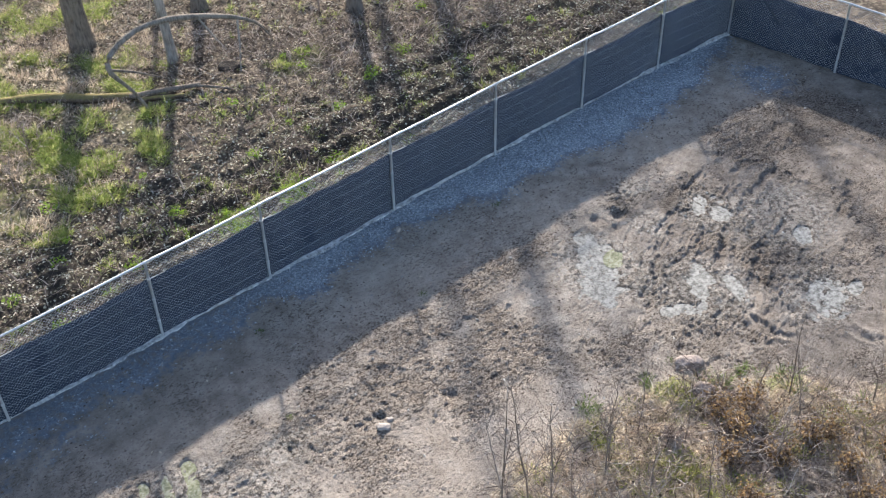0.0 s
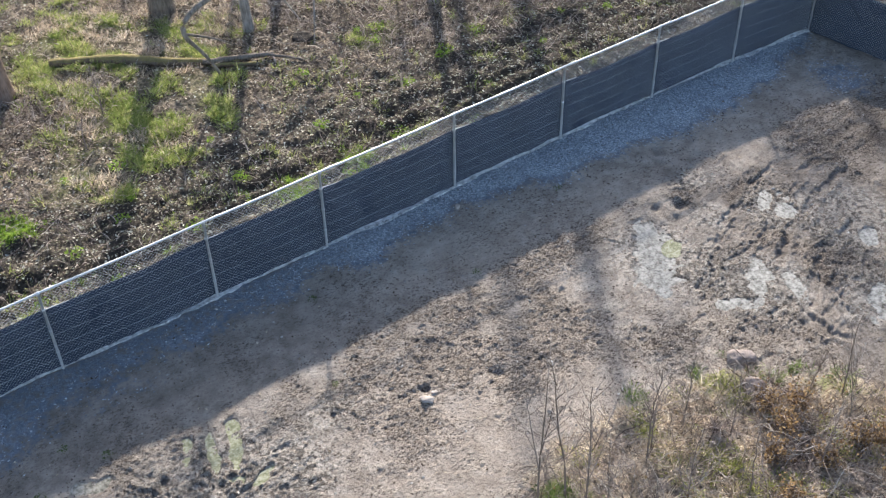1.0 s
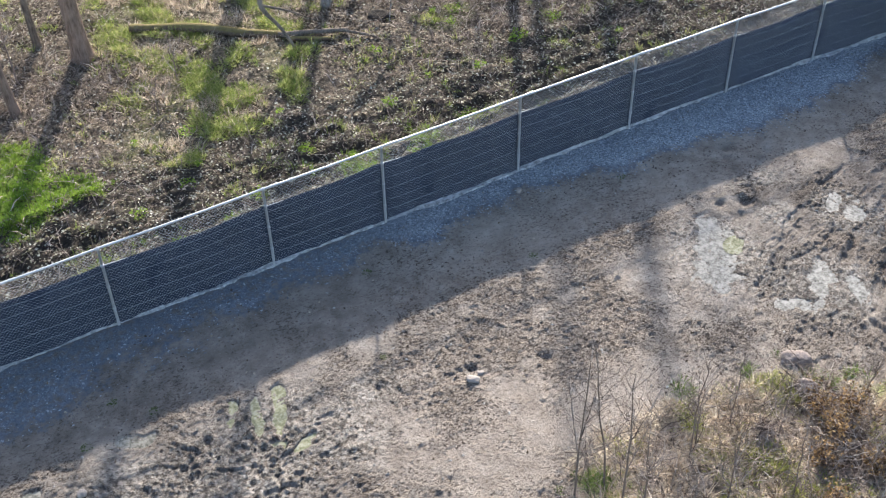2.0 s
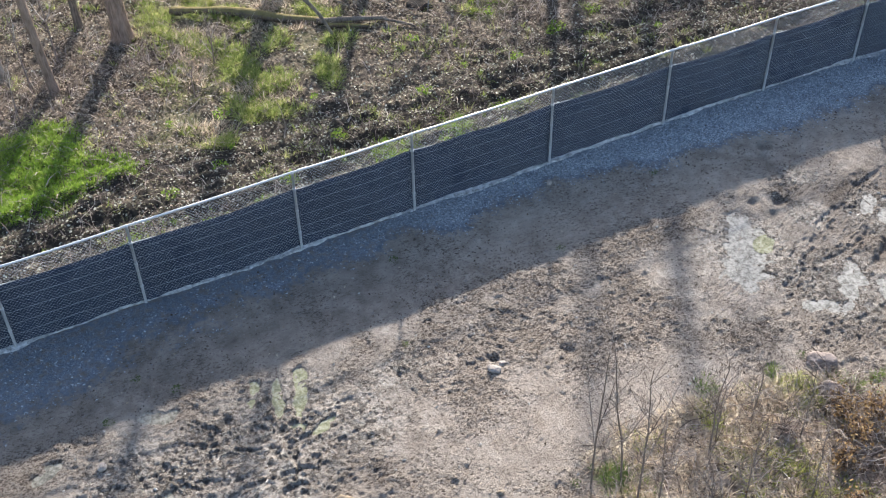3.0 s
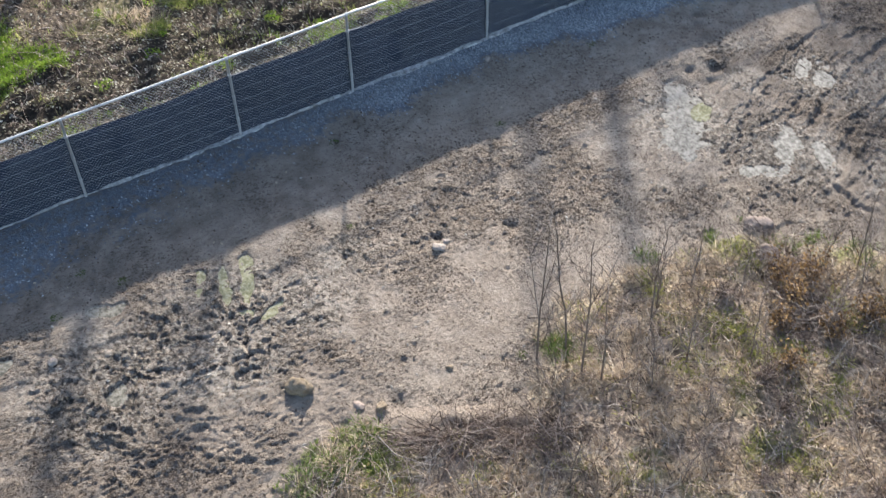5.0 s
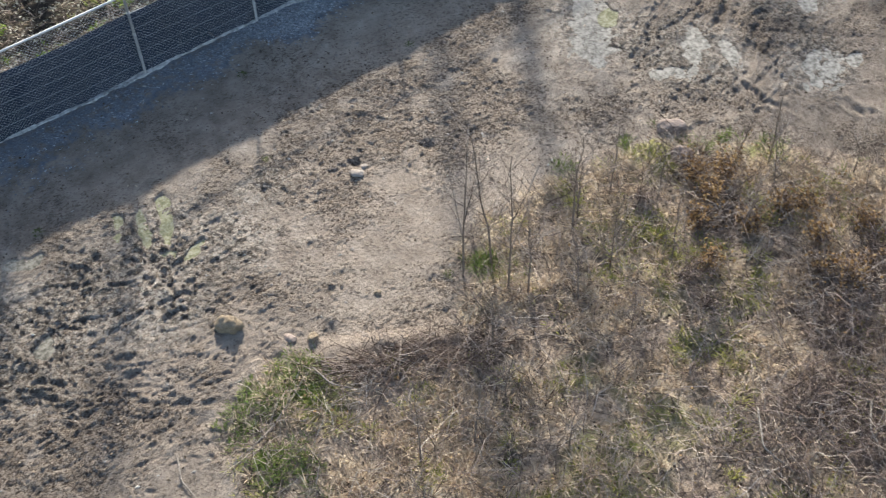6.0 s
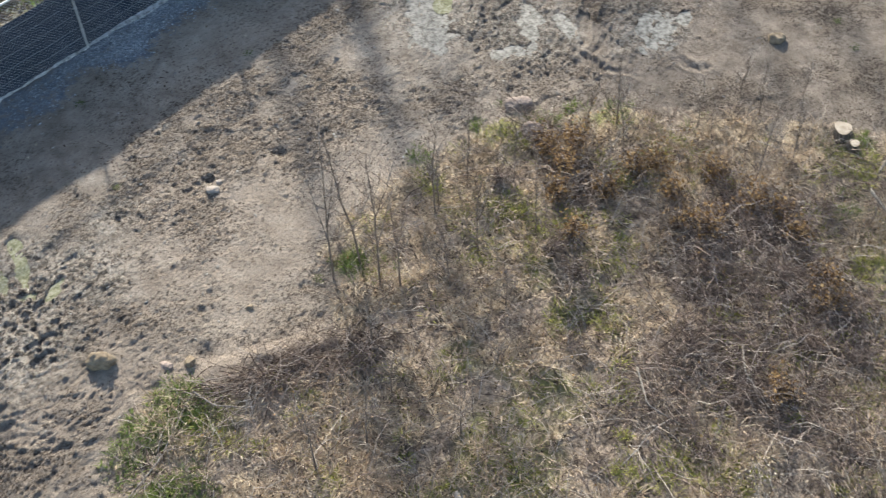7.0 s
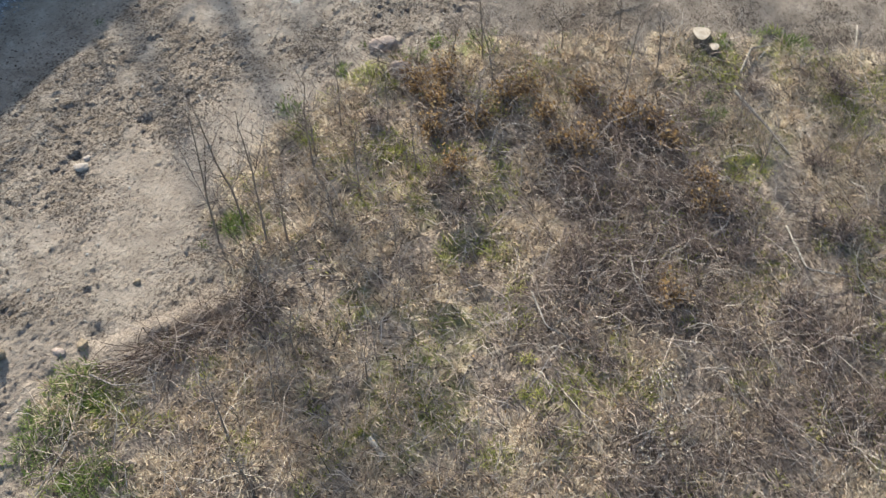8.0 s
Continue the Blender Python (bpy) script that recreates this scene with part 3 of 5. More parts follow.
def prints(z):
    """Animal tracks all over the enclosure and lug marks of a tractor's tyres."""
    r = np.random.default_rng(31)
    n = 52000
    hollow, rim = np.zeros(MX.shape), np.zeros(MX.shape)
    x, y = r.uniform(0.6, 20.5, n), r.uniform(5.6, 13.9, n)
    keep = r.random(n) < trodden(x, y) * 0.55
    x, y = x[keep], y[keep]
    size = r.uniform(0.020, 0.042, len(x)) * np.where(r.random(len(x)) < 0.05, 1.9, 1.0)
    for cx, cy, q, turn, deep in zip(x, y, size, r.normal(0.9, 0.9, len(x)), r.uniform(0.13, 0.42, len(x))):
        press(hollow, rim, cx, cy, q * 1.3, q * 0.8, turn, q * deep, q * 0.12)
    for ax, ay, bx, by, turn, half, gap in ((4.55, 11.3, 3.5, 8.6, -0.22, 0.36, 0.30), (2.9, 11.3, 1.3, 9.1, -0.75, 0.30, 0.32), (3.6, 10.9, 2.4, 8.4, -0.45, 0.26, 0.34), (1.5, 11.2, 0.7, 9.4, -0.5, 0.3, 0.36)):
        count = int(math.hypot(bx - ax, by - ay) / gap)
        for k in range(count):
            if r.random() < 0.2:
                continue
            t = (k + r.uniform(-0.2, 0.2)) / count
            press(hollow, rim, ax + (bx - ax) * t + r.normal(0, 0.08), ay + (by - ay) * t, half * r.uniform(0.6, 1.1), r.uniform(0.05, 0.08), turn + r.normal(0, 0.2), r.uniform(0.02, 0.04), r.uniform(0.015, 0.03))
    z += rim * (hollow < 0.006) - hollow
    ruts = [([(19.6, 10.6), (18.82, 10.52), (16.03, 9.8), (14.96, 9.0), (14.29, 7.95), (14.4, 7.2), (15.1, 6.3)], 0.09, 0.04, 0.03),
            ([(18.6, 11.0), (17.58, 10.75), (15.62, 10.15), (14.4, 9.4), (13.7, 8.4)], 0.07, 0.025, 0.022),
            ([(18.4, 9.5), (17.24, 9.2), (16.0, 8.9), (15.25, 8.3), (14.95, 7.2), (15.7, 6.0)], 0.09, 0.04, 0.03),
            ([(19.0, 9.0), (17.6, 8.4), (16.3, 8.2), (15.7, 7.9)], 0.07, 0.03, 0.025), ([(17.8, 11.5), (16.6, 11.2), (15.2, 10.7), (14.0, 9.9)], 0.07, 0.025, 0.02),
            ([(3.95, 11.6), (4.15, 10.9), (4.05, 10.3), (3.6, 9.4)], 0.07, 0.05, 0.03), ([(1.4, 9.9), (2.1, 10.2), (2.8, 10.75), (3.2, 11.4)], 0.08, 0.05, 0.03),
            ([(2.0, 15.7), (6.0, 15.95), (10.0, 15.75), (14.0, 16.0)], 0.13, 0.09, 0.05), ([(2.0, 16.3), (6.0, 16.5), (10.0, 16.3), (15.0, 16.7)], 0.14, 0.10, 0.05),
            ([(3.0, 16.95), (6.5, 17.1), (11.0, 16.9), (16.0, 17.3)], 0.13, 0.10, 0.06), ([(4.0, 17.65), (8.0, 17.8), (12.0, 17.6)], 0.13, 0.08, 0.05)]
    for k, (line, width, deep, lip) in enumerate(ruts):
        furrow(z, line, width, deep, lip, 320 + 5 * k)


def relief():
    x, y = MX, MY
    near = ease(60, 20, np.hypot(x - 10, y - 10))
    z = -0.10 * ease(16, 22, x) * ease(8, 14, y) + 0.03 * wave(x, y, 0.18, 2) * ease(13.8, 10, y)
    mud = (1 - Z_GRAVEL) * (1 - Z_SCRUB) * (1 - Z_WOODS)
    rough = trodden(x, y)
    lumps = fractal(x, y, 3.4, 3, 21, 0.6)
    small = np.clip(1 - 2.2 * np.abs(fractal(x, y * 1.25, 5.5, 2, 33, 0.6)), 0, 1) * 0.55 + np.clip(wave(x, y, 13, 34), 0, 1) * 0.45
    ridges = 1 - np.abs(fractal(x, y, 2.6, 3, 41, 0.55)) * 2
    z = z + mud * (0.013 * lumps * (0.3 + rough) + 0.009 * ridges * rough * (0.5 + Z_CHURN) + 0.012 * small * (0.2 + rough) + 0.006 * fractal(x, y, 10.5, 2, 37, 0.7) * (0.25 + rough) + 0.006 * (1 - 2 * np.abs(fractal(x, y * 1.2, 9.0, 2, 39, 0.6))) * rough)
    # churned ground in the west and in the east
    west = ease(3.6, 1.6, np.hypot((x - 2.8) * 0.75, y - 9.7)) * ease(5.9, 4.9, x) * mud
    z = z + west * ease(-0.7, 0.0, wave(x, y, 0.9, 63)) * (0.012 - 0.03 * np.abs(fractal(x * 0.6 + 0.25 * wave(x, y, 1.5, 64), y * 1.5 + x * 0.2 + 0.4 * wave(x, y, 1.2, 65), 2.4, 4, 61, 0.65))) + west * 0.011 * (1 - 2 * np.abs(fractal(x * 0.8 + y * 0.3, y * 1.3, 7.5, 2, 62, 0.6)))
    east = ease(4.0, 1.8, np.hypot(x - 15.2, (y - 9.4) * 0.9)) * ease(6.4, 7.4, y) * mud
    u, v = x * 0.90 + y * 0.43, -x * 0.43 + y * 0.90
    z = z + east * ease(-0.4, 0.25, wave(x, y, 0.9, 73)) * (0.014 - 0.036 * np.abs(fractal(u * 0.5 + 0.25 * wave(x, y, 1.5, 74), v * 1.7 + 0.35 * wave(x, y, 1.2, 75), 1.9, 4, 71, 0.65))) + east * 0.010 * (1 - 2 * np.abs(fractal(u * 0.8, v * 1.3, 7.5, 2, 76, 0.6)))
    z = z + Z_GRAVEL * (0.03 * wave(x, y, 1.1, 81) + 0.008 * wave(x, y, 9, 82) + 0.03)
    z = z + np.clip(Z_SAND - 0.76, 0, 1) * 0.3 * (1 - Z_WOODS)
    z = z + Z_SCRUB * (0.05 * fractal(x, y, 1.5, 3, 91) + 0.03)
    z = z + Z_WOODS * (0.06 * fractal(x, y, 0.5, 2, 95) * ease(0.2, 2.0, north_of_fence(x, y)) + 0.042 * fractal(x, y, 3.5, 3, 96, 0.6))
    z = z + Z_TRACK * (0.09 * fractal(x * 0.22, y * 1.4, 1.6, 3, 97, 0.6) + 0.03 * fractal(x * 0.7, y * 1.6, 4.0, 2, 98))
    prints(z)
    basins = []
    for cx, cy, a, b, turn, level in PUDDLES:
        c, s = math.cos(radians(turn)), math.sin(radians(turn))
        du, dv = ((x - cx) * c + (y - cy) * s) / a, (-(x - cx) * s + (y - cy) * c) / b
        d = np.sqrt(du * du + dv * dv) + 0.32 * fractal(x, y, 3.6, 3, 101)
        shore = ease(2.2, 1.35, d)
        z = z * (1 - shore) + np.maximum(z, level + 0.012 + 0.02 * lumps + 0.014 * small) * shore
        basins.append((ease(1.2, 0.65, d), level))
    for pan, level in basins:
        z = z * (1 - pan) + (level - 0.014 + 0.015 * fractal(x, y, 8, 3, 103, 0.72) + 0.003 * small) * pan
    for cx, cy, r, deep in [(15.48, 13.1, 0.16, 0.16), (15.25, 12.75, 0.12, 0.1), (16.1, 12.5, 0.12, 0.08), (14.67, 11.5, 0.13, 0.12), (14.2, 11.7, 0.12, 0.10),
                            (14.35, 11.25, 0.10, 0.08), (7.78, 10.5, 0.07, 0.14), (9.0, 10.06, 0.14, 0.09), (5.95, 7.0, 0.14, 0.12), (6.75, 6.5, 0.16, 0.1),
                            (5.5, 7.85, 0.14, 0.08), (3.4, 7.1, 0.25, 0.1), (9.75, 4.15, 0.2, 0.24), (16.3, 12.95, 0.2, 0.08), (4.6, 7.9, 0.1, 0.06)]:
        z = z - deep * np.exp(-((x - cx) ** 2 + (y - cy) ** 2) / (r * r) * (1 + 0.4 * wave(x, y, 5, 104)))
    return z * near


MZ = relief()


def ground_at(x, y):
    """The height of the ground by the grid, in between bilinear."""
    x, y = np.asarray(x, float), np.asarray(y, float)
    i = np.clip(np.searchsorted(GX, x) - 1, 0, len(GX) - 2)
    j = np.clip(np.searchsorted(GY, y) - 1, 0, len(GY) - 2)
    u, v = (x - GX[i]) / (GX[i + 1] - GX[i]), (y - GY[j]) / (GY[j + 1] - GY[j])
    return (MZ[j, i] * (1 - u) + MZ[j, i + 1] * u) * (1 - v) + (MZ[j + 1, i] * (1 - u) + MZ[j + 1, i + 1] * u) * v


def thicket(x, y):
    """Where the brambles stand thickest."""
    rows = [(11.0, 1.0, 3.6), (12.5, 4.0, 1.8), (12.1, 6.1, 0.7), (9.0, -1.6, 3.2), (7.3, 5.9, 0.5), (6.3, 6.4, 0.5), (13.4, 2.9, 1.0), (12.3, 7.1, 0.6)]
    return spots(x, y, rows) * np.clip(0.55 + 1.0 * fractal(x, y, 0.9, 3, 121), 0, 1)


def build_ground():
    h, w = MX.shape
    verts = np.stack([MX, MY, MZ], -1).reshape(-1, 3)
    a = (np.arange(h - 1)[:, None] * w + np.arange(w - 1)).ravel()
    me = raw_mesh("ground", verts, np.stack([a, a + 1, a + w + 1, a + w], 1), GROUND)
    for name, fields in (("zone_a", (Z_GRAVEL, Z_SCRUB, Z_WOODS, Z_WET)), ("zone_b", (Z_GREEN, Z_SAND, Z_CHURN, Z_TRACK)), ("zone_c", (Z_STRAW, thicket(MX, MY), Z_DAMP_SHADE, trodden(MX, MY)))):
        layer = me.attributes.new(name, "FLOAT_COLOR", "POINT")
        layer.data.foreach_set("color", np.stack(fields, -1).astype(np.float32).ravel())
    tagged(new("ground", me), "trodden brown mud, gravel strip, turf and leaf-strewn woodland floor", "ground", kind="structure")


def build_puddles():
    for cx, cy, a, b, turn, level in PUDDLES:
        k = 28
        ang = np.arange(k) / k * math.tau
        rows = [np.zeros((1, 3))]
        for r in (0.6, 1.15, 1.5):
            rows.append(np.stack([np.cos(ang) * a * r, np.sin(ang) * b * r, np.zeros(k)], 1))
        v = np.concatenate(rows)
        f = [(1 + i, 1 + (i + 1) % k, 1 + (i + 2) % k, 0) for i in range(0, k, 2)]
        for ring in range(2):
            o = 1 + ring * k
            f += [(o + i, o + k + i, o + k + (i + 1) % k, o + (i + 1) % k) for i in range(k)]
        ob = new("water", raw_mesh("water", v, np.array(f), WATER_OLIVE if 3.7 < cx < 5 or a < 0.22 else (WATER_DULL if cx < 3.7 else WATER_GREY)))
        ob.matrix_basis = pose(cx, cy, level, 0, 0, turn)
        tagged(ob, "shallow murky puddle standing in trampled wet mud", "puddle", "puddles in the mud", "structure")


# ---- fences ----
FENCE_H, SCREEN_TOP = 1.83, 1.42


def fence(name, posts, label, wrinkle, low_lines=True, lap=(0.01, 0.01)):
    """A chain-link run on round posts with a top rail and a dark screen tied behind the links."""
    run = thing(name, label, "fence")
    post_me = raw_mesh("post", *rounded_pole(FENCE_H + 0.25, 0.025), STEEL)
    band_me = raw_mesh("tension_band", *tubes([[(0, 0, z) for z in (-0.02, -0.018, 0.018, 0.02)]], [[0.026, 0.034, 0.034, 0.026]], 12), STEEL)
    for i, (x, y) in enumerate(posts):
        z = float(ground_at(x, y))
        p = part("post", post_me, run, at=pose(x, y, z - 0.25))
        for zz in (0.42, 0.95, 1.45):
            part("tension_band", band_me, p, at=pose(0, 0, zz + 0.25))
    for (ax, ay), (bx, by) in zip(posts, posts[1:]):
        length = math.hypot(bx - ax, by - ay)
        za, zb = float(ground_at(ax, ay)), float(ground_at(bx, by))
        yaw = math.atan2(by - ay, bx - ax)
        at = Matrix.Translation((ax, ay, 0)) @ Matrix.Rotation(yaw, 4, "Z")

        def lift(u):
            return za + (zb - za) * np.asarray(u) / length

        # rail with a sleeve at one end
        us = np.linspace(0, length, 12)
        sag = -0.012 * np.sin(us / length * math.pi)
        rail = tubes([np.stack([us, np.zeros(12), lift(us) + FENCE_H + 0.005 + sag], 1)], [np.full(12, 0.021)], 10)
        sleeve = tubes([[(0.12, 0, za + FENCE_H + 0.005), (0.3, 0, za + FENCE_H + 0.004)]], [[0.025, 0.025]], 10)
        part("top_rail", raw_mesh("top_rail", *merged(rail, sleeve), STEEL), run, at=at)
        # links: two crossing families of bent wires
        pitch, top = 0.0718, FENCE_H - 0.01
        wires, knots = [], 9
        for lean in (1, -1):
            starts = np.arange(-top, length + top, pitch)
            for s in starts:
                lo, hi = max(0, min(s, s + top)), min(length, max(s, s + top))
                if hi - lo < 0.03:
                    continue
                u = np.linspace(lo, hi, knots)
                z = (u - s) if lean > 0 else top - (u - s)
                wires.append(np.stack([u, np.full(knots, 0.036 + 0.0022 * lean) + 0.006 * np.sin(u * 1.7 + s), z + lift(u) + 0.015], 1))
        wires = np.array(wires)
        part("chain_link", raw_mesh("chain_link", *tubes(wires, np.full(wires.shape[:2], 0.0019)), WIRE, False), run, "galvanised diamond wire mesh", at=at)
        # fabric
        nu, nz = 40, 16
        U, V = np.meshgrid(np.linspace(-(lap[0] if (ax, ay) == posts[0] else 0.01), length + (lap[1] if (bx, by) == posts[-1] else 0.01), nu), np.linspace(0, 1, nz))
        wx = U + ax * 3.1 + ay
        droop = 0.05 * np.sin(U / length * math.pi) + 0.02 * wave(wx, U * 0, 1.3, 7)
        head = SCREEN_TOP - droop + 0.03 * wave(wx, U * 0 + ay, 0.5, 3)
        foot = (-0.02 if low_lines else -0.06) + 0.02 * wave(wx, U * 0, 1.8, 9)
        Zs = foot + (head - foot) * V + lift(U)
        Y = 0.050 + 0.010 * fractal(wx, Zs * 0.7, 1.6, 3, 13) + wrinkle * (1 - np.abs(fractal(wx * 0.7 - Zs * 1.2, Zs * 0.35 + wx * 0.2, 1.7, 2, 15))) ** 4
        v = np.stack([U, Y, Zs], -1).reshape(-1, 3)
        a = (np.arange(nz - 1)[:, None] * nu + np.arange(nu - 1)).ravel()
        f = np.stack([a, a + 1, a + nu + 1, a + nu], 1)
        back = v + np.array([0, 0.004, 0])
        rim = np.concatenate([np.arange(nu - 1) + (nz - 1) * nu])
        rim_f = np.stack([rim, rim + 1, rim + 1 + len(v), rim + len(v)], 1)
        screen = part("privacy_screen", raw_mesh("privacy_screen", np.concatenate([v, back]), np.concatenate([f, f[:, ::-1] + len(v), rim_f]), SCREEN), run,
                      "dark navy woven privacy fabric", at=at)
        # woven hems running along the fabric
        if low_lines:
            for h in (0.19, 0.36, 0.55, 0.74, 0.90):
                row = int(h * (nz - 1))
                t = h * (nz - 1) - row
                line = np.stack([U[row], Y[row] * (1 - t) + Y[row + 1] * t - 0.004, Zs[row] * (1 - t) + Zs[row + 1] * t], 1)
                part("hem", raw_mesh("hem", *tubes([line], [np.full(nu, 0.0048)], 4), HEM), screen)
        pale = np.stack([U[-1], Y[-1] - 0.003, Zs[-1]], 1)
        short = pale[:7] if low_lines else pale[:3]
        part("hem", raw_mesh("hem", *tubes([short], [np.linspace(0.010, 0.004, len(short))], 5), HEM_PALE), screen, "pale folded hem by the post")
        if not low_lines:
            # Creases in a paler copy of the fabric, for the light wrinkles catch.
            for u0, z0, u1, z1 in ((0.45, 1.38, 0.95, 1.1), (0.95, 1.1, 1.35, 0.62), (0.7, 1.3, 1.2, 0.75), (1.9, 1.2, 2.5, 0.9), (0.2, 1.0, 0.5, 0.45), (2.2, 0.8, 2.7, 0.35)):
                s = np.linspace(0, 1, 9)
                uu, zz = u0 + (u1 - u0) * s, z0 + (z1 - z0) * s - 0.10 * s * (1 - s)
                fold = np.stack([uu, np.full(9, 0.036), zz + lift(uu)], 1)
                part("crease", raw_mesh("crease", *tubes([fold], [0.016 * np.sin(np.linspace(0.15, 3.0, 9))], 6), SCREEN_LIT_FOLD), screen, "pale crease with caught light in its colour")
        # apron of dusty fabric and grit turned out over the ground
        if low_lines:
            na, nb = 70, 7
            A, B = np.meshgrid(np.linspace(0, length, na), np.linspace(0, 1, nb))
            gx = ax + A * math.cos(yaw)
            gy0 = ay + A * math.sin(yaw)
            width = 0.062 + 0.10 * wave(gx, gx * 0, 0.5, 23) + 0.05 * wave(gx, gx * 0, 2.2, 24) + 0.03 * wave(gx, gx * 0, 8, 27)
            reach = 0.055 - np.clip(width, 0.03, 0.3) * B
            gz = ground_at(gx, gy0 + reach)
            up = (0.035 + 0.03 * wave(gx, gx * 0, 0.8, 29)) * (1 - B) ** 2 + 0.014 + 0.016 * wave(gx, B * 3, 5, 25) + 0.010 * wave(gx * 3, B * 4, 7, 26) - 0.03 * (B > 0.99)
            va = np.stack([A, reach, gz + up], -1).reshape(-1, 3)
            aa = (np.arange(nb - 1)[:, None] * na + np.arange(na - 1)).ravel()
            part("ground_apron", raw_mesh("ground_apron", va, np.stack([aa, aa + na, aa + na + 1, aa + 1], 1), FLAP), run, "crumpled pale apron strip at the fence foot", at=at)
    return run


def build_fences():
    north = [(x, FENCE_Y) for x in POSTS_X] + [CORNER]
    fence("fence", north, "galvanised chain-link fence with dark navy privacy screen", 0.0, lap=(0.01, 0.06))
    count = 5
    east = [(CORNER[0] + (EAST_END[0] - CORNER[0]) * i / count, CORNER[1] + (EAST_END[1] - CORNER[1]) * i / count) for i in range(count + 1)]
    fence("fence", east, "chain-link fence with wrinkled dark privacy screen, at the far end", -0.016, False, (0.15, 0.01))


# ---- trees ----
def trunk_shape(height, radius, lean=(0, 0), flare=1.3, sides=20, seed=0):
    k = 26
    s = np.linspace(0, 1, k) ** 1.6
    z = s * height - 0.25
    x = lean[0] * s * height + 0.10 * np.array([wave(q * height, seed, 0.25, 5) for q in s]) * s
    y = lean[1] * s * height + 0.10 * np.array([wave(q * height, seed + 9, 0.25, 6) for q in s]) * s
    r = radius * (1 - 0.72 * s) * (1 + (flare - 1) * np.exp(-np.clip(z, 0, None) / (radius * 1.6)))
    path = np.stack([x, y, z], 1)
    v, f = tubes([path], [r], sides)
    v = v.reshape(k, sides, 3)
    a = np.arange(sides) / sides * math.tau
    lobes = 1 + (0.10 * np.sin(3 * a + seed) + 0.06 * np.sin(5 * a + 2 * seed))[None] * (0.35 + np.exp(-np.clip(z, 0, None) / 0.5))[:, None]
    v = path[:, None] + (v - path[:, None]) * lobes[..., None]
    return path, r, v.reshape(-1, 3), f


def limbs(path, radii, count, first, spread, seed, twig=True):
    """Bare limbs off a trunk, and thinner branches off the limbs."""
    r = np.random.default_rng(seed)
    big, rad = [], []
    k = 8
    for i in range(count):
        at = first + (0.97 - first) * (i + r.random()) / count
        j = at * (len(path) - 1)
        p0 = path[int(j)] * (1 - j % 1) + path[min(int(j) + 1, len(path) - 1)] * (j % 1)
        az, rise = r.random() * math.tau, 0.9 + 0.6 * r.random()
        size = spread * (1.15 - at) * (0.7 + 0.6 * r.random())
        s = np.linspace(0, 1, k)[:, None]
        way = np.array([math.cos(az), math.sin(az), rise])
        p = p0 + way * size * s + np.array([0, 0, 0.35 * size]) * s ** 2 + 0.12 * size * np.cumsum(r.normal(0, 0.35, (k, 3)), 0) * s / 2
        big.append(p)
        rad.append(radii[int(j)] * 0.42 * (1 - 0.85 * s[:, 0]) + 0.004)
    pieces = [tubes(big, rad, 6)]
    if twig:
        small, srad = [], []
        for p, q in zip(big, rad):
            for _ in range(7):
                j = r.integers(2, k - 1)
                size = 0.45 * np.linalg.norm(p[-1] - p[0]) * (0.5 + r.random())
                way = r.normal(0, 1, 3) + np.array([0, 0, 0.7])
                way /= np.linalg.norm(way)
                s = np.linspace(0, 1, k)[:, None]
                small.append(p[j] + way * size * s + 0.1 * size * np.cumsum(r.normal(0, 0.3, (k, 3)), 0) * s)
                srad.append(q[j] * 0.5 * (1 - 0.85 * s[:, 0]) + 0.003)
        pieces.append(tubes(small, srad, 4))
    return merged(*pieces)


def tree(x, y, radius, height, mat, label, lean=(0, 0), seed=0, crown=6, first=0.75):
    base = thing("tree", label, "tree", pose(x, y, float(ground_at(x, y))), "bare woodland trees")
    path, r, v, f = trunk_shape(height, radius, lean, seed=seed)
    part("trunk", raw_mesh("trunk", v, f, mat), base)
    if crown:
        part("crown", raw_mesh("crown", *limbs(path, r, crown, first, height * 0.36, seed + 50), mat), base, "bare leafless limbs and branches")
    return base


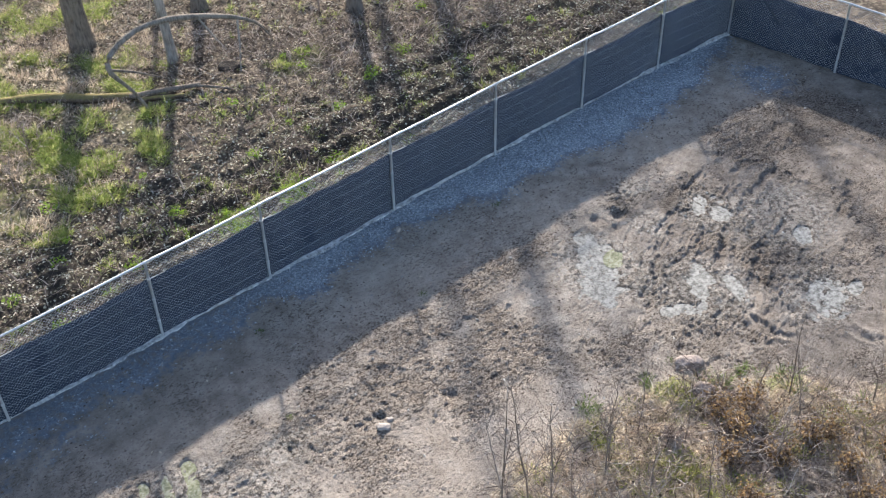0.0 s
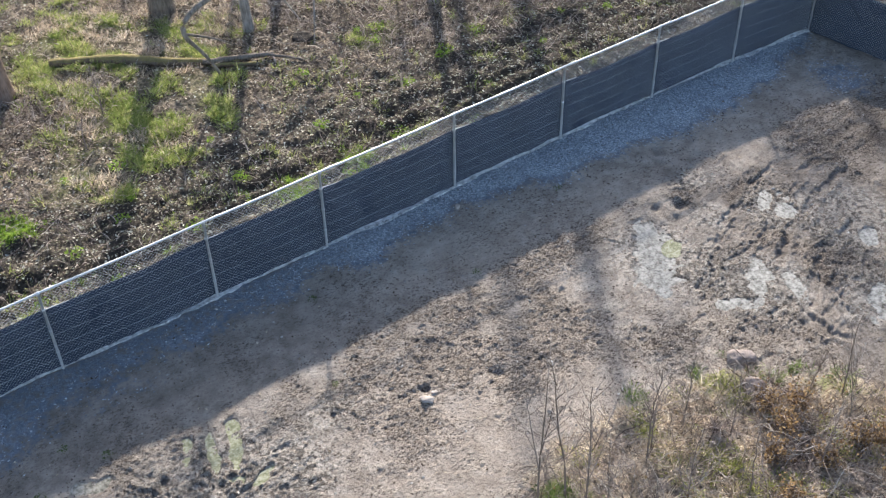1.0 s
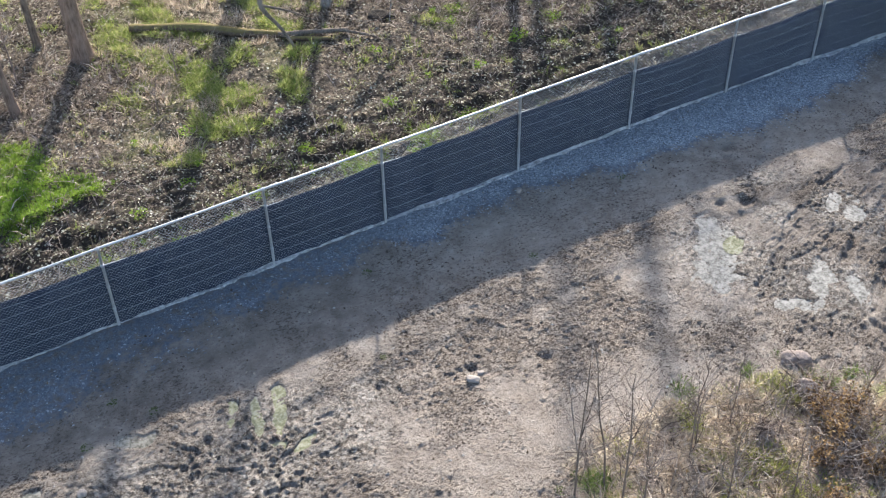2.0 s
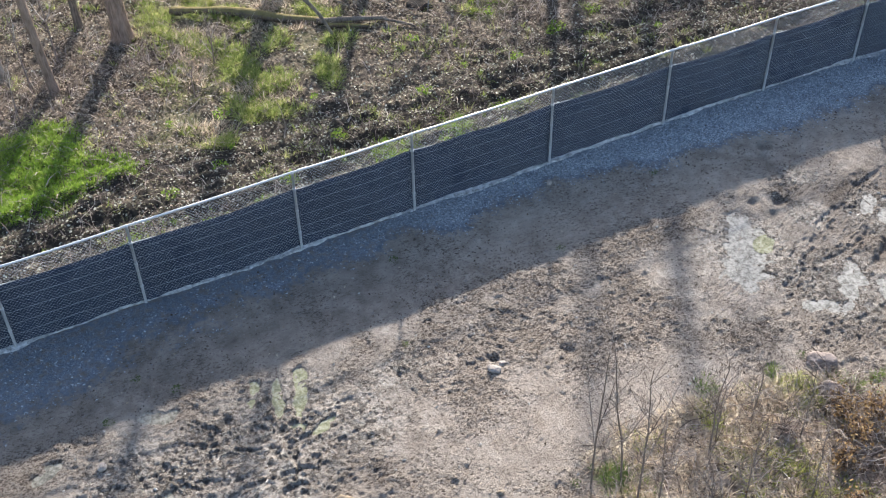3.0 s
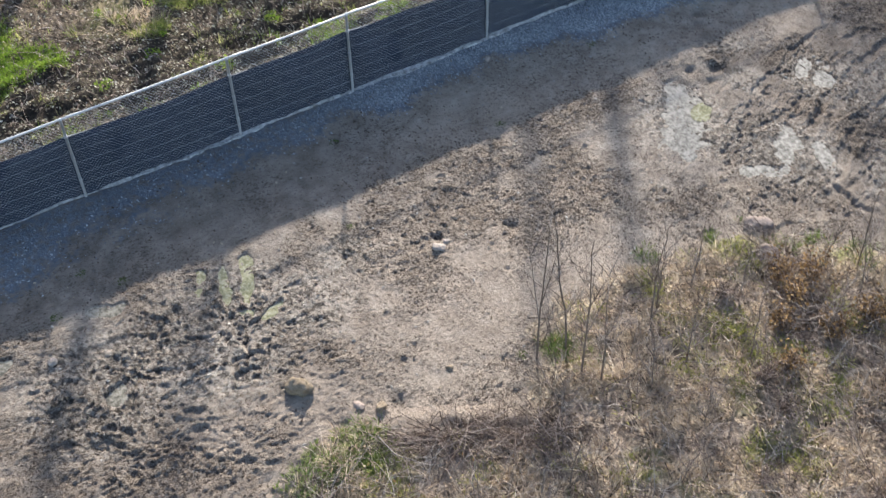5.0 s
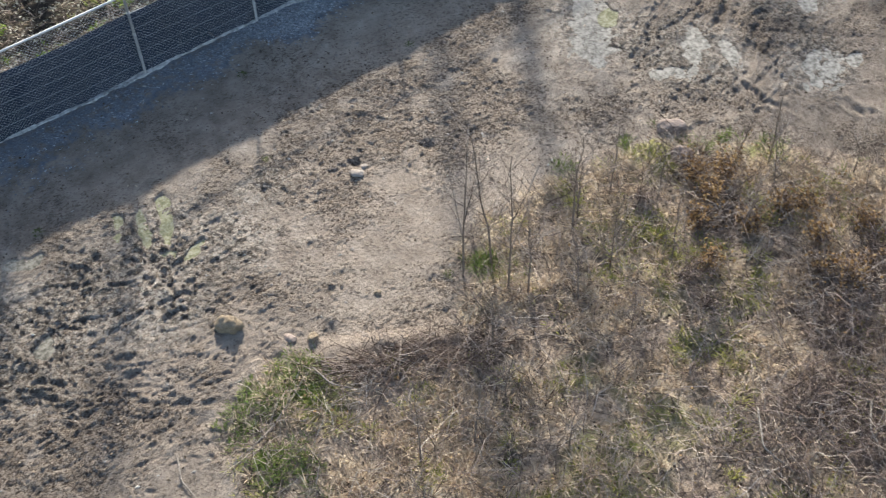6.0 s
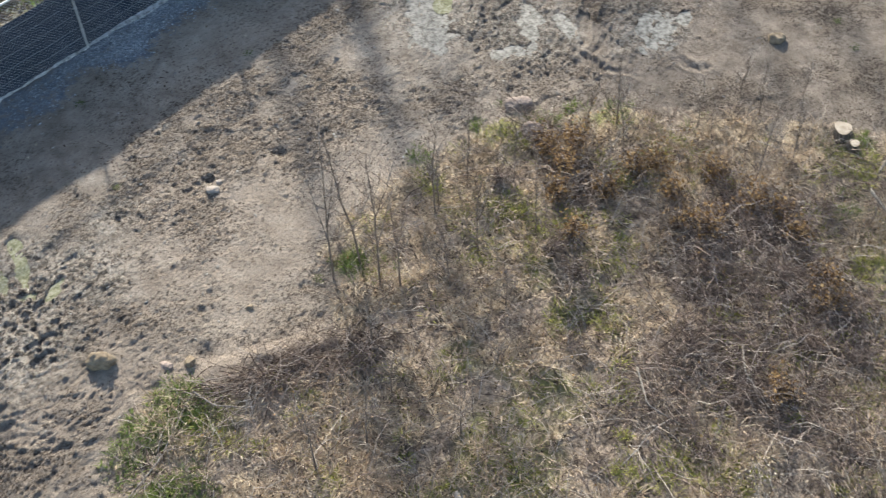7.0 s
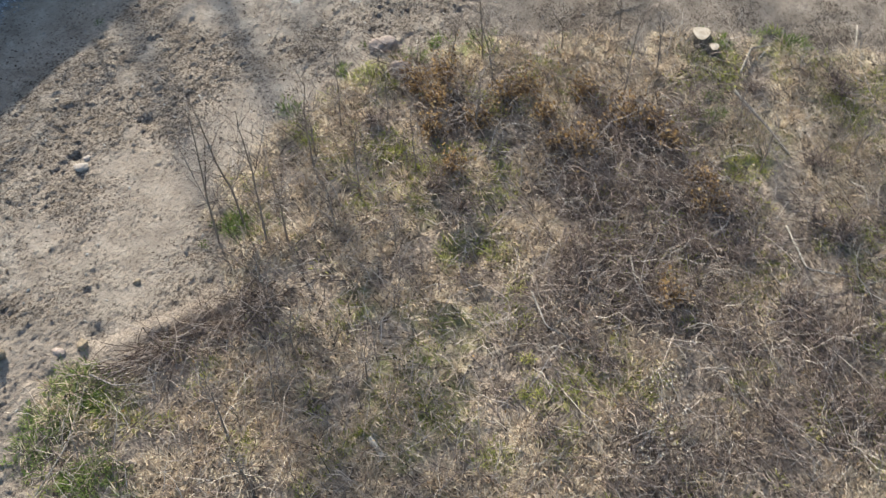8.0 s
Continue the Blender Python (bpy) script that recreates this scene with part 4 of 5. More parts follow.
def build_trees():
    tree(9.5, 24.6, 0.27, 17, BARK, "thick rough-barked bare tree casting a long shadow", (-0.01, 0), 1)
    tree(10.85, 22.55, 0.125, 13, BARK_PALE, "slender pale grey bare tree behind a fallen limb", (-0.03, 0.02), 2, 5)
    tree(12.6, 24.2, 0.22, 1.9, BARK, "broken stump of a stout dead tree", (0.0, 0.01), 3, 0)
    tree(15.55, 21.5, 0.19, 3.6, BARK, "broken dead snag among brown litter", (0.01, 0.0), 4, 0)
    tree(4.98, 23.3, 0.205, 16, BARK_RED, "bare tree with reddish-grey peeling bark", (-0.02, 0.01), 5)
    tree(3.05, 21.95, 0.11, 11, BARK_RED, "thin leaning bare tree by green ground cover", (-0.07, 0.03), 6, 6)
    tree(2.15, 23.1, 0.09, 12, BARK_PALE, "slender pale bare tree among twigs", (-0.06, 0.02), 7, 6)
    tree(4.2, 24.35, 0.09, 12, BARK, "slender dark bare tree in brown litter", (-0.02, 0.0), 8, 6)
    # trees that stand deeper in the wood and throw their shade into the enclosure
    for i, (x, y, r, h) in enumerate([(20.2, 28.1, 0.23, 18), (21.4, 27.1, 0.27, 19), (27.5, 24.0, 0.16, 18), (30.0, 19.0, 0.15, 17),
                                      (31.5, 27.0, 0.2, 19), (33.5, 15.5, 0.15, 17), (13.3, 27.5, 0.11, 17), (0.5, 28.5, 0.2, 17),
                                      (-4.5, 26.0, 0.2, 17), (-8.0, 32.0, 0.22, 18)]):
        tree(x, y, r, h, BARK, "tall bare woodland tree beyond the fence", (0.01 * math.sin(i), 0.01 * math.cos(i)), 20 + i, 6, 0.78)
    # Unseen trees with full crowns, added to dapple the eastern mud with shade.
    for i, (x, y, r, h) in enumerate([(29.5, 30.5, 0.2, 13), (33.0, 29.0, 0.2, 13), (26.8, 33.5, 0.2, 15), (36.5, 26.5, 0.2, 14), (31.0, 34.0, 0.2, 16)]):
        tree(x, y, r, h, BARK, "unseen bare tree added so its twiggy crown dapples the mud", (0.01 * math.cos(i), 0.01 * math.sin(i)), 60 + i, 16, 0.45)


def log_mesh(points, radii, mat, sides=12, seed=3):
    pts, rad = np.array(points, float), np.array(radii, float)
    t, tt = np.linspace(0, 1, len(pts)), np.linspace(0, 1, 28)
    path = np.stack([np.interp(tt, t, pts[:, i]) for i in range(3)], 1)
    ker = np.array([0.25, 0.5, 0.25])
    for _ in range(2):
        for i in range(3):
            path[1:-1, i] = np.convolve(path[:, i], ker, "valid")
    r = np.interp(tt, t, rad) * (1 + 0.09 * wave(tt * 9, tt * 0, 1.0, seed))
    path = np.concatenate([path[:1], path, path[-1:]])
    r = np.concatenate([[0.002], r, [0.002]])
    path[0] += (path[1] - path[2]) * 0.02
    path[-1] += (path[-2] - path[-3]) * 0.02
    v, f = tubes([path], [r], sides)
    v = v + 0.10 * r.repeat(sides)[:, None] * np.stack([wave(v[:, 0] * 3 + v[:, 2], v[:, 1] * 3, 2.2, seed + i) for i in range(3)], 1)
    return raw_mesh("wood", v, f, mat)


def build_fallen_wood():
    def on(x, y, up=0.0):
        return (x, y, float(ground_at(x, y)) + up)

    log = thing("fallen_log", "mossy fallen trunk lying on the woodland floor", "log")
    part("stem", log_mesh([on(6.3, 23.85, .08), on(7.6, 23.0, .09), on(8.6, 22.3, .09), on(9.3, 21.75, .08), on(9.95, 21.3, .07)], [0.11, 0.12, 0.115, 0.10, 0.08], BARK_MOSS), log)
    part("fork", log_mesh([on(9.2, 21.7, .12), on(9.9, 21.35, .14), on(10.7, 21.0, .10)], [0.07, 0.065, 0.06], BARK), log)
    part("fork", log_mesh([on(9.4, 21.5, .05), on(10.2, 20.95, .05)], [0.06, 0.05], BARK_MOSS), log)
    part("fork", log_mesh([on(10.6, 21.0, .12), on(11.1, 20.6, .05), on(11.25, 20.45, .02)], [0.04, 0.03, 0.015], BARK), log)
    limb = thing("fallen_limb", "arched bare grey limb leaning over the fallen log", "branch")
    part("bough", log_mesh([(9.34, 21.05, 0.05), (9.1, 21.02, 0.64), (8.82, 20.98, 1.08), (8.57, 20.95, 1.43), (8.58, 20.96, 1.78), (8.98, 21.0, 2.01), (9.6, 21.08, 2.15),
                            (10.32, 21.16, 1.99), (10.98, 21.24, 1.76), (12.18, 21.39, 1.2), (12.75, 21.5, 0.75), (13.2, 21.75, 0.0)],
                           [0.03, 0.04, 0.045, 0.06, 0.055, 0.075, 0.065, 0.075, 0.07, 0.055, 0.03, 0.012], BARK_GREY, 10), limb)
    part("side_branch", log_mesh([(8.6, 20.95, 1.5), (9.2, 20.9, 1.2), (9.9, 20.8, 0.75)], [0.035, 0.025, 0.012], BARK, 6), limb)
    part("side_branch", log_mesh([(12.1, 21.38, 1.15), (11.9, 21.1, 0.5), (11.75, 20.95, 0.05)], [0.025, 0.02, 0.012], BARK_PALE, 6), limb)
    part("side_branch", log_mesh([(11.0, 21.24, 1.75), (11.25, 21.0, 1.2), (11.4, 20.8, 0.9)], [0.025, 0.018, 0.008], BARK_PALE, 6), limb)
    for pts, rad, mat, label in [
        ([on(6.36, 3.52, .05), on(6.24, 3.19, .05)], [0.046, 0.048], BARK_PALE, "short sawn log with a dark end lying in grass"),
        ([on(5.53, 3.64, .03), on(5.64, 3.33, .03)], [0.032, 0.034], BARK, "short dark sawn log lying in grass")]:
        piece = thing("cut_log", label, "log")
        part("stem", log_mesh(pts, rad, mat, 12), piece)
    stump = thing("tree_stump", "freshly cut pale stump with two stems in green grass", "stump")
    for x, y, r, h in [(15.86, 3.3, 0.155, 0.17), (15.72, 2.98, 0.085, 0.15)]:
        g = float(ground_at(x, y))
        v, f = tubes([[(x, y, g - 0.1), (x, y, g + 0.05), (x, y, g + h * 0.6), (x, y, g + h)]], [[r * 1.45, r * 1.2, r * 1.02, r]], 16)
        a = np.arctan2(v[:, 1] - y, v[:, 0] - x)
        v[:, :2] = np.array([x, y]) + (v[:, :2] - [x, y]) * (1 + 0.1 * np.sin(3 * a + x))[:, None]
        stem = part("stem", raw_mesh("stem", v, f, BARK), stump)
        a = np.arange(16) / 16 * math.tau
        ring = np.stack([x + np.cos(a) * r * 0.97 * (1 + 0.1 * np.sin(3 * a + x)), y + np.sin(a) * r * 0.97 * (1 + 0.1 * np.sin(3 * a + x)), np.full(16, g + h + 0.004)], 1)
        fan = np.array([[i, (i + 1) % 16, (i + 2) % 16, 16] for i in range(0, 16, 2)])
        part("cut_face", raw_mesh("cut_face", np.concatenate([ring, [[x, y, g + h + 0.007]]]), fan, CUT_WOOD, False), stem, "pale sawn wood face")
    # loose sticks with a shape of their own
    for pts, r in [([on(17.7, 1.15, .05), on(17.1, 0.95, .12), on(16.75, 1.0, .06), on(16.5, 1.15, .03)], 0.013),
                   ([on(15.5, 2.35, .10), on(16.1, 2.45, .08), on(16.4, 2.2, .05)], 0.025),
                   ([on(14.9, 2.2, .25), on(14.6, 1.4, .12), on(14.35, 0.9, .03)], 0.03),
                   ([on(16.9, 0.75, .03), on(16.1, 0.15, .05)], 0.022), ([on(12.9, 0.3, .15), on(12.3, -0.3, .22), on(12.6, -0.9, .1)], 0.022),
                   ([on(3.15, 6.75, .04), on(3.9, 6.9, .10), on(4.6, 7.25, .12), on(5.05, 7.5, .05)], 0.014), ([on(3.3, 7.0, .05), on(3.75, 6.55, .08), on(4.2, 6.3, .04)], 0.011),
                   ([on(4.9, 7.4, .12), on(4.95, 6.95, .16), on(5.3, 6.6, .10), on(5.5, 6.5, .04)], 0.015), ([on(3.0, 6.4, .03), on(3.4, 6.75, .05), on(3.95, 7.0, .03)], 0.010),
                   ([on(2.6, 7.4, .02), on(2.45, 7.0, .03), on(2.5, 6.5, .02)], 0.016), ([on(15.6, 4.9, .02), on(16.1, 4.55, .03)], 0.009),
                   ([on(9.6, 2.9, .2), on(9.2, 2.4, .25), on(9.35, 1.9, .1)], 0.018), ([on(11.0, 2.0, .22), on(10.6, 1.7, .25), on(10.4, 1.1, .15)], 0.018)]:
        s = thing("stick", "weathered pale stick lying on the ground", "stick", group="loose sticks")
        part("stem", log_mesh(pts, np.linspace(r, r * 0.5, len(pts)), BARK_PALE, 6), s)


# ---- stones ----
def lump(radius, squash, seed, subdivisions=4, rough=0.5):
    bm = bmesh.new()
    bmesh.ops.create_icosphere(bm, subdivisions=subdivisions, radius=1.0)
    pick = random.Random(seed)
    cuts = [(Vector([pick.gauss(0, 1) for _ in range(3)]).normalized(), pick.uniform(0.62, 0.92)) for _ in range(13)]
    for v in bm.verts:
        for n, d in cuts:
            over = v.co.dot(n) - d
            if over > 0:
                v.co -= n * over * 0.92
        d = 1 + rough * 0.35 * noise.fractal(v.co * 1.5 + Vector((seed * 3.7, seed, 0)), 1.0, 2.0, 4) + 0.09 * noise.noise(v.co * 4.5) + 0.04 * noise.noise(v.co * 11)
        flat = max(-0.35, v.co.z)
        v.co = Vector((v.co.x * squash[0], v.co.y * squash[1], flat * squash[2])) * radius * d
    me = bpy.data.meshes.new("stone")
    bm.to_mesh(me)
    bm.free()
    for p in me.polygons:
        p.use_smooth = True
    return me


def build_stones():
    rows = [(4.29, 8.86, 0.20, (1.15, 0.85, 0.95), ROCK, "tan boulder on the mud with a dark shadow side"),
            (12.58, 7.82, 0.23, (1.3, 0.8, 0.6), ROCK_GREY, "grey-pink boulder at the edge of the scrub"),
            (12.25, 7.2, 0.2, (1.0, 0.9, 1.0), ROCK_GREY, "rounded grey boulder half hidden by twigs"),
            (7.62, 10.25, 0.105, (1.2, 0.9, 0.6), ROCK_PALE, "pale stone lying on trampled mud"),
            (7.82, 10.32, 0.06, (1.2, 0.9, 0.6), ROCK_PALE, "small pale stone lying on mud"),
            (5.22, 7.9, 0.105, (1.2, 0.8, 0.7), ROCK, "tan stone beside the sandy heap"),
            (4.95, 8.1, 0.09, (1.4, 0.9, 0.5), ROCK_GREY, "flat grey stone on the mud"),
            (17.1, 5.45, 0.15, (1.1, 0.9, 0.9), ROCK, "dark clod-like stone on bare soil"),
            (11.0, 14.05, 0.07, (1.2, 0.9, 0.7), ROCK_PALE, "pale stone on the gravel strip"),
            (1.2, 11.35, 0.08, (1.1, 1, 0.8), ROCK_PALE, "pale round stone on mud"),
            (11.75, 21.35, 0.3, (1.3, 0.9, 0.5), DARK_PIT, "dark earthy root plate of a fallen tree"),
            (6.5, 8.0, 0.06, (1.2, 0.9, 0.6), ROCK, "small brown stone on bare soil"), (9.15, 8.85, 0.045, (1, 1, 0.8), ROCK_PALE, "small pale stone on bare soil")]
    for i, (x, y, r, sq, mat, label) in enumerate(rows):
        me = lump(r, sq, i + 1)
        me.materials.append(mat)
        name, cat = ("boulder", "rock") if r > 0.18 else ("stone", "stone")
        ob = new(name, me)
        ob.matrix_basis = pose(x, y, float(ground_at(x, y)) + r * sq[2] * 0.22, 0, 0, 140 if r > 0.18 else i * 47)
        tagged(ob, label, cat)


# ---- plants and litter ----
def scatter(count, box, density, seed):
    """Random places in a box of the plan, kept with the chance that density gives."""
    r = np.random.default_rng(seed)
    xs, ys = np.zeros(0), np.zeros(0)
    while len(xs) < count:
        x, y = r.uniform(box[0], box[1], count), r.uniform(box[2], box[3], count)
        ok = r.random(count) < density(x, y)
        xs, ys = np.concatenate([xs, x[ok]]), np.concatenate([ys, y[ok]])
    return xs[:count], ys[:count], r


def stems_at(x, y, r, length, rise, arch, radius, sway=0.12, k=6, sides=3):
    """Thin bent stems: (length, rise, arch, radius) are (low, high) ranges."""
    n = len(x)
    L, up, bow = r.uniform(*length, n), r.uniform(*rise, n), r.uniform(*arch, n)
    az = r.random(n) * math.tau
    s = np.linspace(0, 1, k)
    out = np.sqrt(np.clip(1 - up ** 2, 0, 1))
    px = x[:, None] + np.cos(az)[:, None] * (out * L)[:, None] * s
    py = y[:, None] + np.sin(az)[:, None] * (out * L)[:, None] * s
    pz = ground_at(x, y)[:, None] - 0.01 + (up * L)[:, None] * s + (bow * L)[:, None] * (s - s * s) * 1.6
    bend = np.cumsum(r.normal(0, 1, (n, k, 3)), 1) * (sway * L)[:, None, None] * s[None, :, None] / k * 2
    p = np.stack([px, py, pz], -1) + bend
    p[..., 2] = np.maximum(p[..., 2], ground_at(p[..., 0], p[..., 1]) + 0.004)
    q = r.uniform(*radius, n)[:, None] * (1 - 0.75 * s)
    return tubes(p, q, sides), p


def blades_at(x, y, r, length, width, lean, z0=None):
    """Grass blades: tapered strips of two faces that bend over."""
    n = len(x)
    L, w = r.uniform(*length, n), r.uniform(*width, n)
    az, ln = r.random(n) * math.tau, r.uniform(*lean, n)
    face = az + r.normal(0, 0.8, n) + math.pi / 2
    z = ground_at(x, y) if z0 is None else z0
    rows = []
    for s, k in ((0, 1.0), (0.55, 0.8), (1.0, 0.12)):
        out = ln * L * s ** 1.6
        up = L * s * np.sqrt(np.clip(1 - ln ** 2 * 0.85, 0.05, 1)) - 0.25 * ln * L * s ** 3
        cx, cy, cz = x + np.cos(az) * out, y + np.sin(az) * out, z + np.maximum(up, 0.008 * (1 + s))
        dx, dy = np.cos(face) * w * k / 2, np.sin(face) * w * k / 2
        rows += [np.stack([cx - dx, cy - dy, cz], -1), np.stack([cx + dx, cy + dy, cz], -1)]
    v = np.stack(rows, 1).reshape(-1, 3)
    b = np.arange(n)[:, None] * 6
    f = np.concatenate([b + [[0, 1, 3, 2]], b + [[2, 3, 5, 4]]])
    return v, f


def leaves_at(x, y, r, size, lift, tilt=0.5, z0=None):
    """Small leaves: two faces folded along the midrib, any way up."""
    n = len(x)
    L = r.uniform(*size, n)
    az = r.random(n) * math.tau
    u = np.stack([np.cos(az), np.sin(az), r.normal(0, tilt, n)], -1)
    u /= np.linalg.norm(u, axis=1, keepdims=True)
    w = np.stack([-np.sin(az), np.cos(az), r.normal(0, tilt, n)], -1)
    w /= np.linalg.norm(w, axis=1, keepdims=True)
    up = np.cross(u, w)
    c = np.stack([x, y, (ground_at(x, y) if z0 is None else z0) + r.uniform(*lift, n)], -1)
    half, wide, fold = u * L[:, None] / 2, w * (L * r.uniform(0.28, 0.42, n))[:, None], up * (L * r.uniform(0.05, 0.25, n))[:, None]
    v = np.stack([c - half, c + half, c + wide + fold, c - wide + fold], 1).reshape(-1, 3)
    b = np.arange(n)[:, None] * 4
    f = np.concatenate([b + [[0, 1, 2]], b + [[1, 0, 3]]])
    return v, f


def tussocks(count, box, density, seed, blades, spread, length, width, lean):
    """Grass in clumps: blades that lean out from a middle, with one tint for each clump."""
    x, y, r = scatter(count, box, density, seed)
    size = r.uniform(0.6, 1.3, count)
    each = np.maximum(3, (r.uniform(0.5, 1.4, count) * blades).astype(int))
    who = np.repeat(np.arange(count), each)
    n = len(who)
    az, d = r.random(n) * math.tau, np.sqrt(r.random(n)) * r.uniform(*spread, count)[who] * size[who]
    bx, by = x[who] + np.cos(az) * d, y[who] + np.sin(az) * d
    L = r.uniform(*length, n) * size[who]
    w = r.uniform(*width, n)
    out = np.clip(lean[0] + (lean[1] - lean[0]) * d / (spread[1] * size[who]) + r.normal(0, 0.12, n), 0.05, 1)
    face = az + r.normal(0, 0.5, n) + math.pi / 2
    turn = az + r.normal(0, 0.45, n)
    z = ground_at(bx, by) - 0.006
    rows = []
    for s, k in ((0, 1.0), (0.55, 0.85), (1.0, 0.15)):
        reach = out * L * s ** 1.5
        up = L * s * np.sqrt(np.clip(1 - out ** 2 * 0.85, 0.05, 1)) - 0.3 * out * L * s ** 3
        cx, cy, cz = bx + np.cos(turn) * reach, by + np.sin(turn) * reach, z + np.maximum(up, 0.01 * (1 + s))
        dx, dy = np.cos(face) * w * k / 2, np.sin(face) * w * k / 2
        rows += [np.stack([cx - dx, cy - dy, cz], -1), np.stack([cx + dx, cy + dy, cz], -1)]
    v = np.stack(rows, 1).reshape(-1, 3)
    b = np.arange(n)[:, None] * 6
    f = np.concatenate([b + [[0, 1, 3, 2]], b + [[2, 3, 5, 4]]])
    hue = np.clip(r.random(count) * 0.75 + 0.25 * (0.5 + 0.5 * wave(x, y, 0.8, 77)), 0, 1)
    return v, f, np.repeat(hue[who], 6)


def stuff(name, me_parts, mat, label, category, smooth=True):
    me_parts, tint = (me_parts[:2], me_parts[2]) if len(me_parts) == 3 else (me_parts, None)
    ob = new(name, raw_mesh(name, *me_parts, mat, smooth, tint))
    return tagged(ob, label, category, kind="stuff")


def in_scrub(x, y):
    return ease(-0.25, 0.5, inside(SCRUB_EDGE, x, y) + fractal(x, y, 0.9, 3, 5) * 0.28) * (1 - 0.9 * trail(x, y))


def bramble_density(x, y):
    return in_scrub(x, y) * np.maximum(thicket(x, y), 0.16)


def straw_density(x, y):
    return in_scrub(x, y) * (1 - 0.65 * thicket(x, y)) * np.maximum(strawy(x, y), 0.05)


def in_woods(x, y):
    return ease(0.1, 0.5, north_of_fence(x, y))


def litter_density(x, y):
    return in_woods(x, y) * (1 - 0.75 * ease(15.0, 15.6, y) * ease(19.2, 17.6, y)) * np.clip(0.6 + 0.6 * fractal(x, y, 0.6, 3, 141) - 0.4 * spots(x, y, GREEN_SPOTS), 0.08, 1)


SCRUB_BOX, WOODS_BOX = (1.5, 18.5, -4.5, 9.0), (0.0, 24.5, 14.6, 28.5)


def build_scrub():
    x, y, r = scatter(10500, SCRUB_BOX, bramble_density, 201)
    v, p = stems_at(x, y, r, (0.25, 0.8), (0.05, 0.6), (0.1, 0.5), (0.0035, 0.009), 0.45, 6)
    pick = r.integers(0, len(p), 7000)
    knot = r.integers(2, 5, 7000)
    start = p[pick, knot]
    way = r.normal(0, 1, (7000, 3)) * [1, 1, 0.6] + [0, 0, 0.25]
    way *= (r.uniform(0.08, 0.25, 7000) / np.linalg.norm(way, axis=1))[:, None]
    s = np.linspace(0, 1, 4)[None, :, None]
    fine = start[:, None] + way[:, None] * s + r.normal(0, 0.02, (7000, 4, 3)) * s
    fine[..., 2] = np.maximum(fine[..., 2], ground_at(fine[..., 0], fine[..., 1]) + 0.01)
    side = tubes(fine, np.linspace(0.004, 0.002, 4)[None].repeat(7000, 0), 3)
    stuff("bramble_thicket", merged(v, side), TWIG, "tangled leafless brown bramble stems over the scrub", "bramble")
    x, y, r = scatter(3500, SCRUB_BOX, lambda a, b: in_scrub(a, b) * np.maximum(0.4, thicket(a, b)), 203)
    v, _ = stems_at(x, y, r, (0.3, 0.9), (0.02, 0.45), (0.05, 0.4), (0.0036, 0.0085), 0.4, 7)
    stuff("dead_sticks", v, PALE_TWIG, "scattered pale weathered sticks in the scrub", "sticks")
    stuff("dry_grass", tussocks(5000, SCRUB_BOX, straw_density, 205, 15, (0.05, 0.16), (0.08, 0.26), (0.009, 0.024), (0.5, 1.0)), STRAW, "matted straw-coloured dry grass", "grass")
    stuff("green_grass", tussocks(1700, SCRUB_BOX, lambda a, b: in_scrub(a, b) * (1 - 0.7 * thicket(a, b)) * np.clip(-0.2 + 1.7 * fractal(a, b, 1.7, 2, 151) + 0.7 * spots(a, b, GREEN_SPOTS), 0.0, 1), 207,
                                  22, (0.06, 0.18), (0.06, 0.16), (0.009, 0.020), (0.4, 1.0)), TURF, "patchy yellow-green spring grass", "grass")
    x, y, r = scatter(10000, SCRUB_BOX, lambda a, b: in_scrub(a, b) * 0.7, 209)
    stuff("fallen_leaves", leaves_at(x, y, r, (0.03, 0.08), (0.005, 0.10)), LITTER, "brown fallen leaves among dry grass", "leaves", False)
    rust = [(13.2, 5.0, 1.1), (12.5, 6.1, 1.1), (14.3, 4.2, 0.8), (12.0, 3.6, 0.9), (13.6, 3.2, 0.8), (12.2, 6.9, 0.5)]
    bits = [(9.1, 0.28, 0.45), (8.36, 0.3, 0.4), (9.5, 0.6, 0.4), (8.7, 0.0, 0.4)]
    x, y, r = scatter(210, SCRUB_BOX, lambda a, b: spots(a, b, bits), 213)
    stuff("bleached_chips", leaves_at(x, y, r, (0.025, 0.06), (0.02, 0.2), 0.6), CHIP, "small bleached bark chips caught in the brambles", "chips", False)
    x, y, r = scatter(1100, SCRUB_BOX, lambda a, b: np.maximum(0.7 * spots(a, b, rust), 0.04 * in_scrub(a, b)) * np.clip(0.3 + 1.2 * fractal(a, b, 1.8, 2, 161), 0, 1), 211)
    stuff("withered_leaves", leaves_at(x, y, r, (0.025, 0.065), (0.03, 0.5), 0.9), RUST, "rust-brown withered leaves hanging on shrubs", "leaves", False)


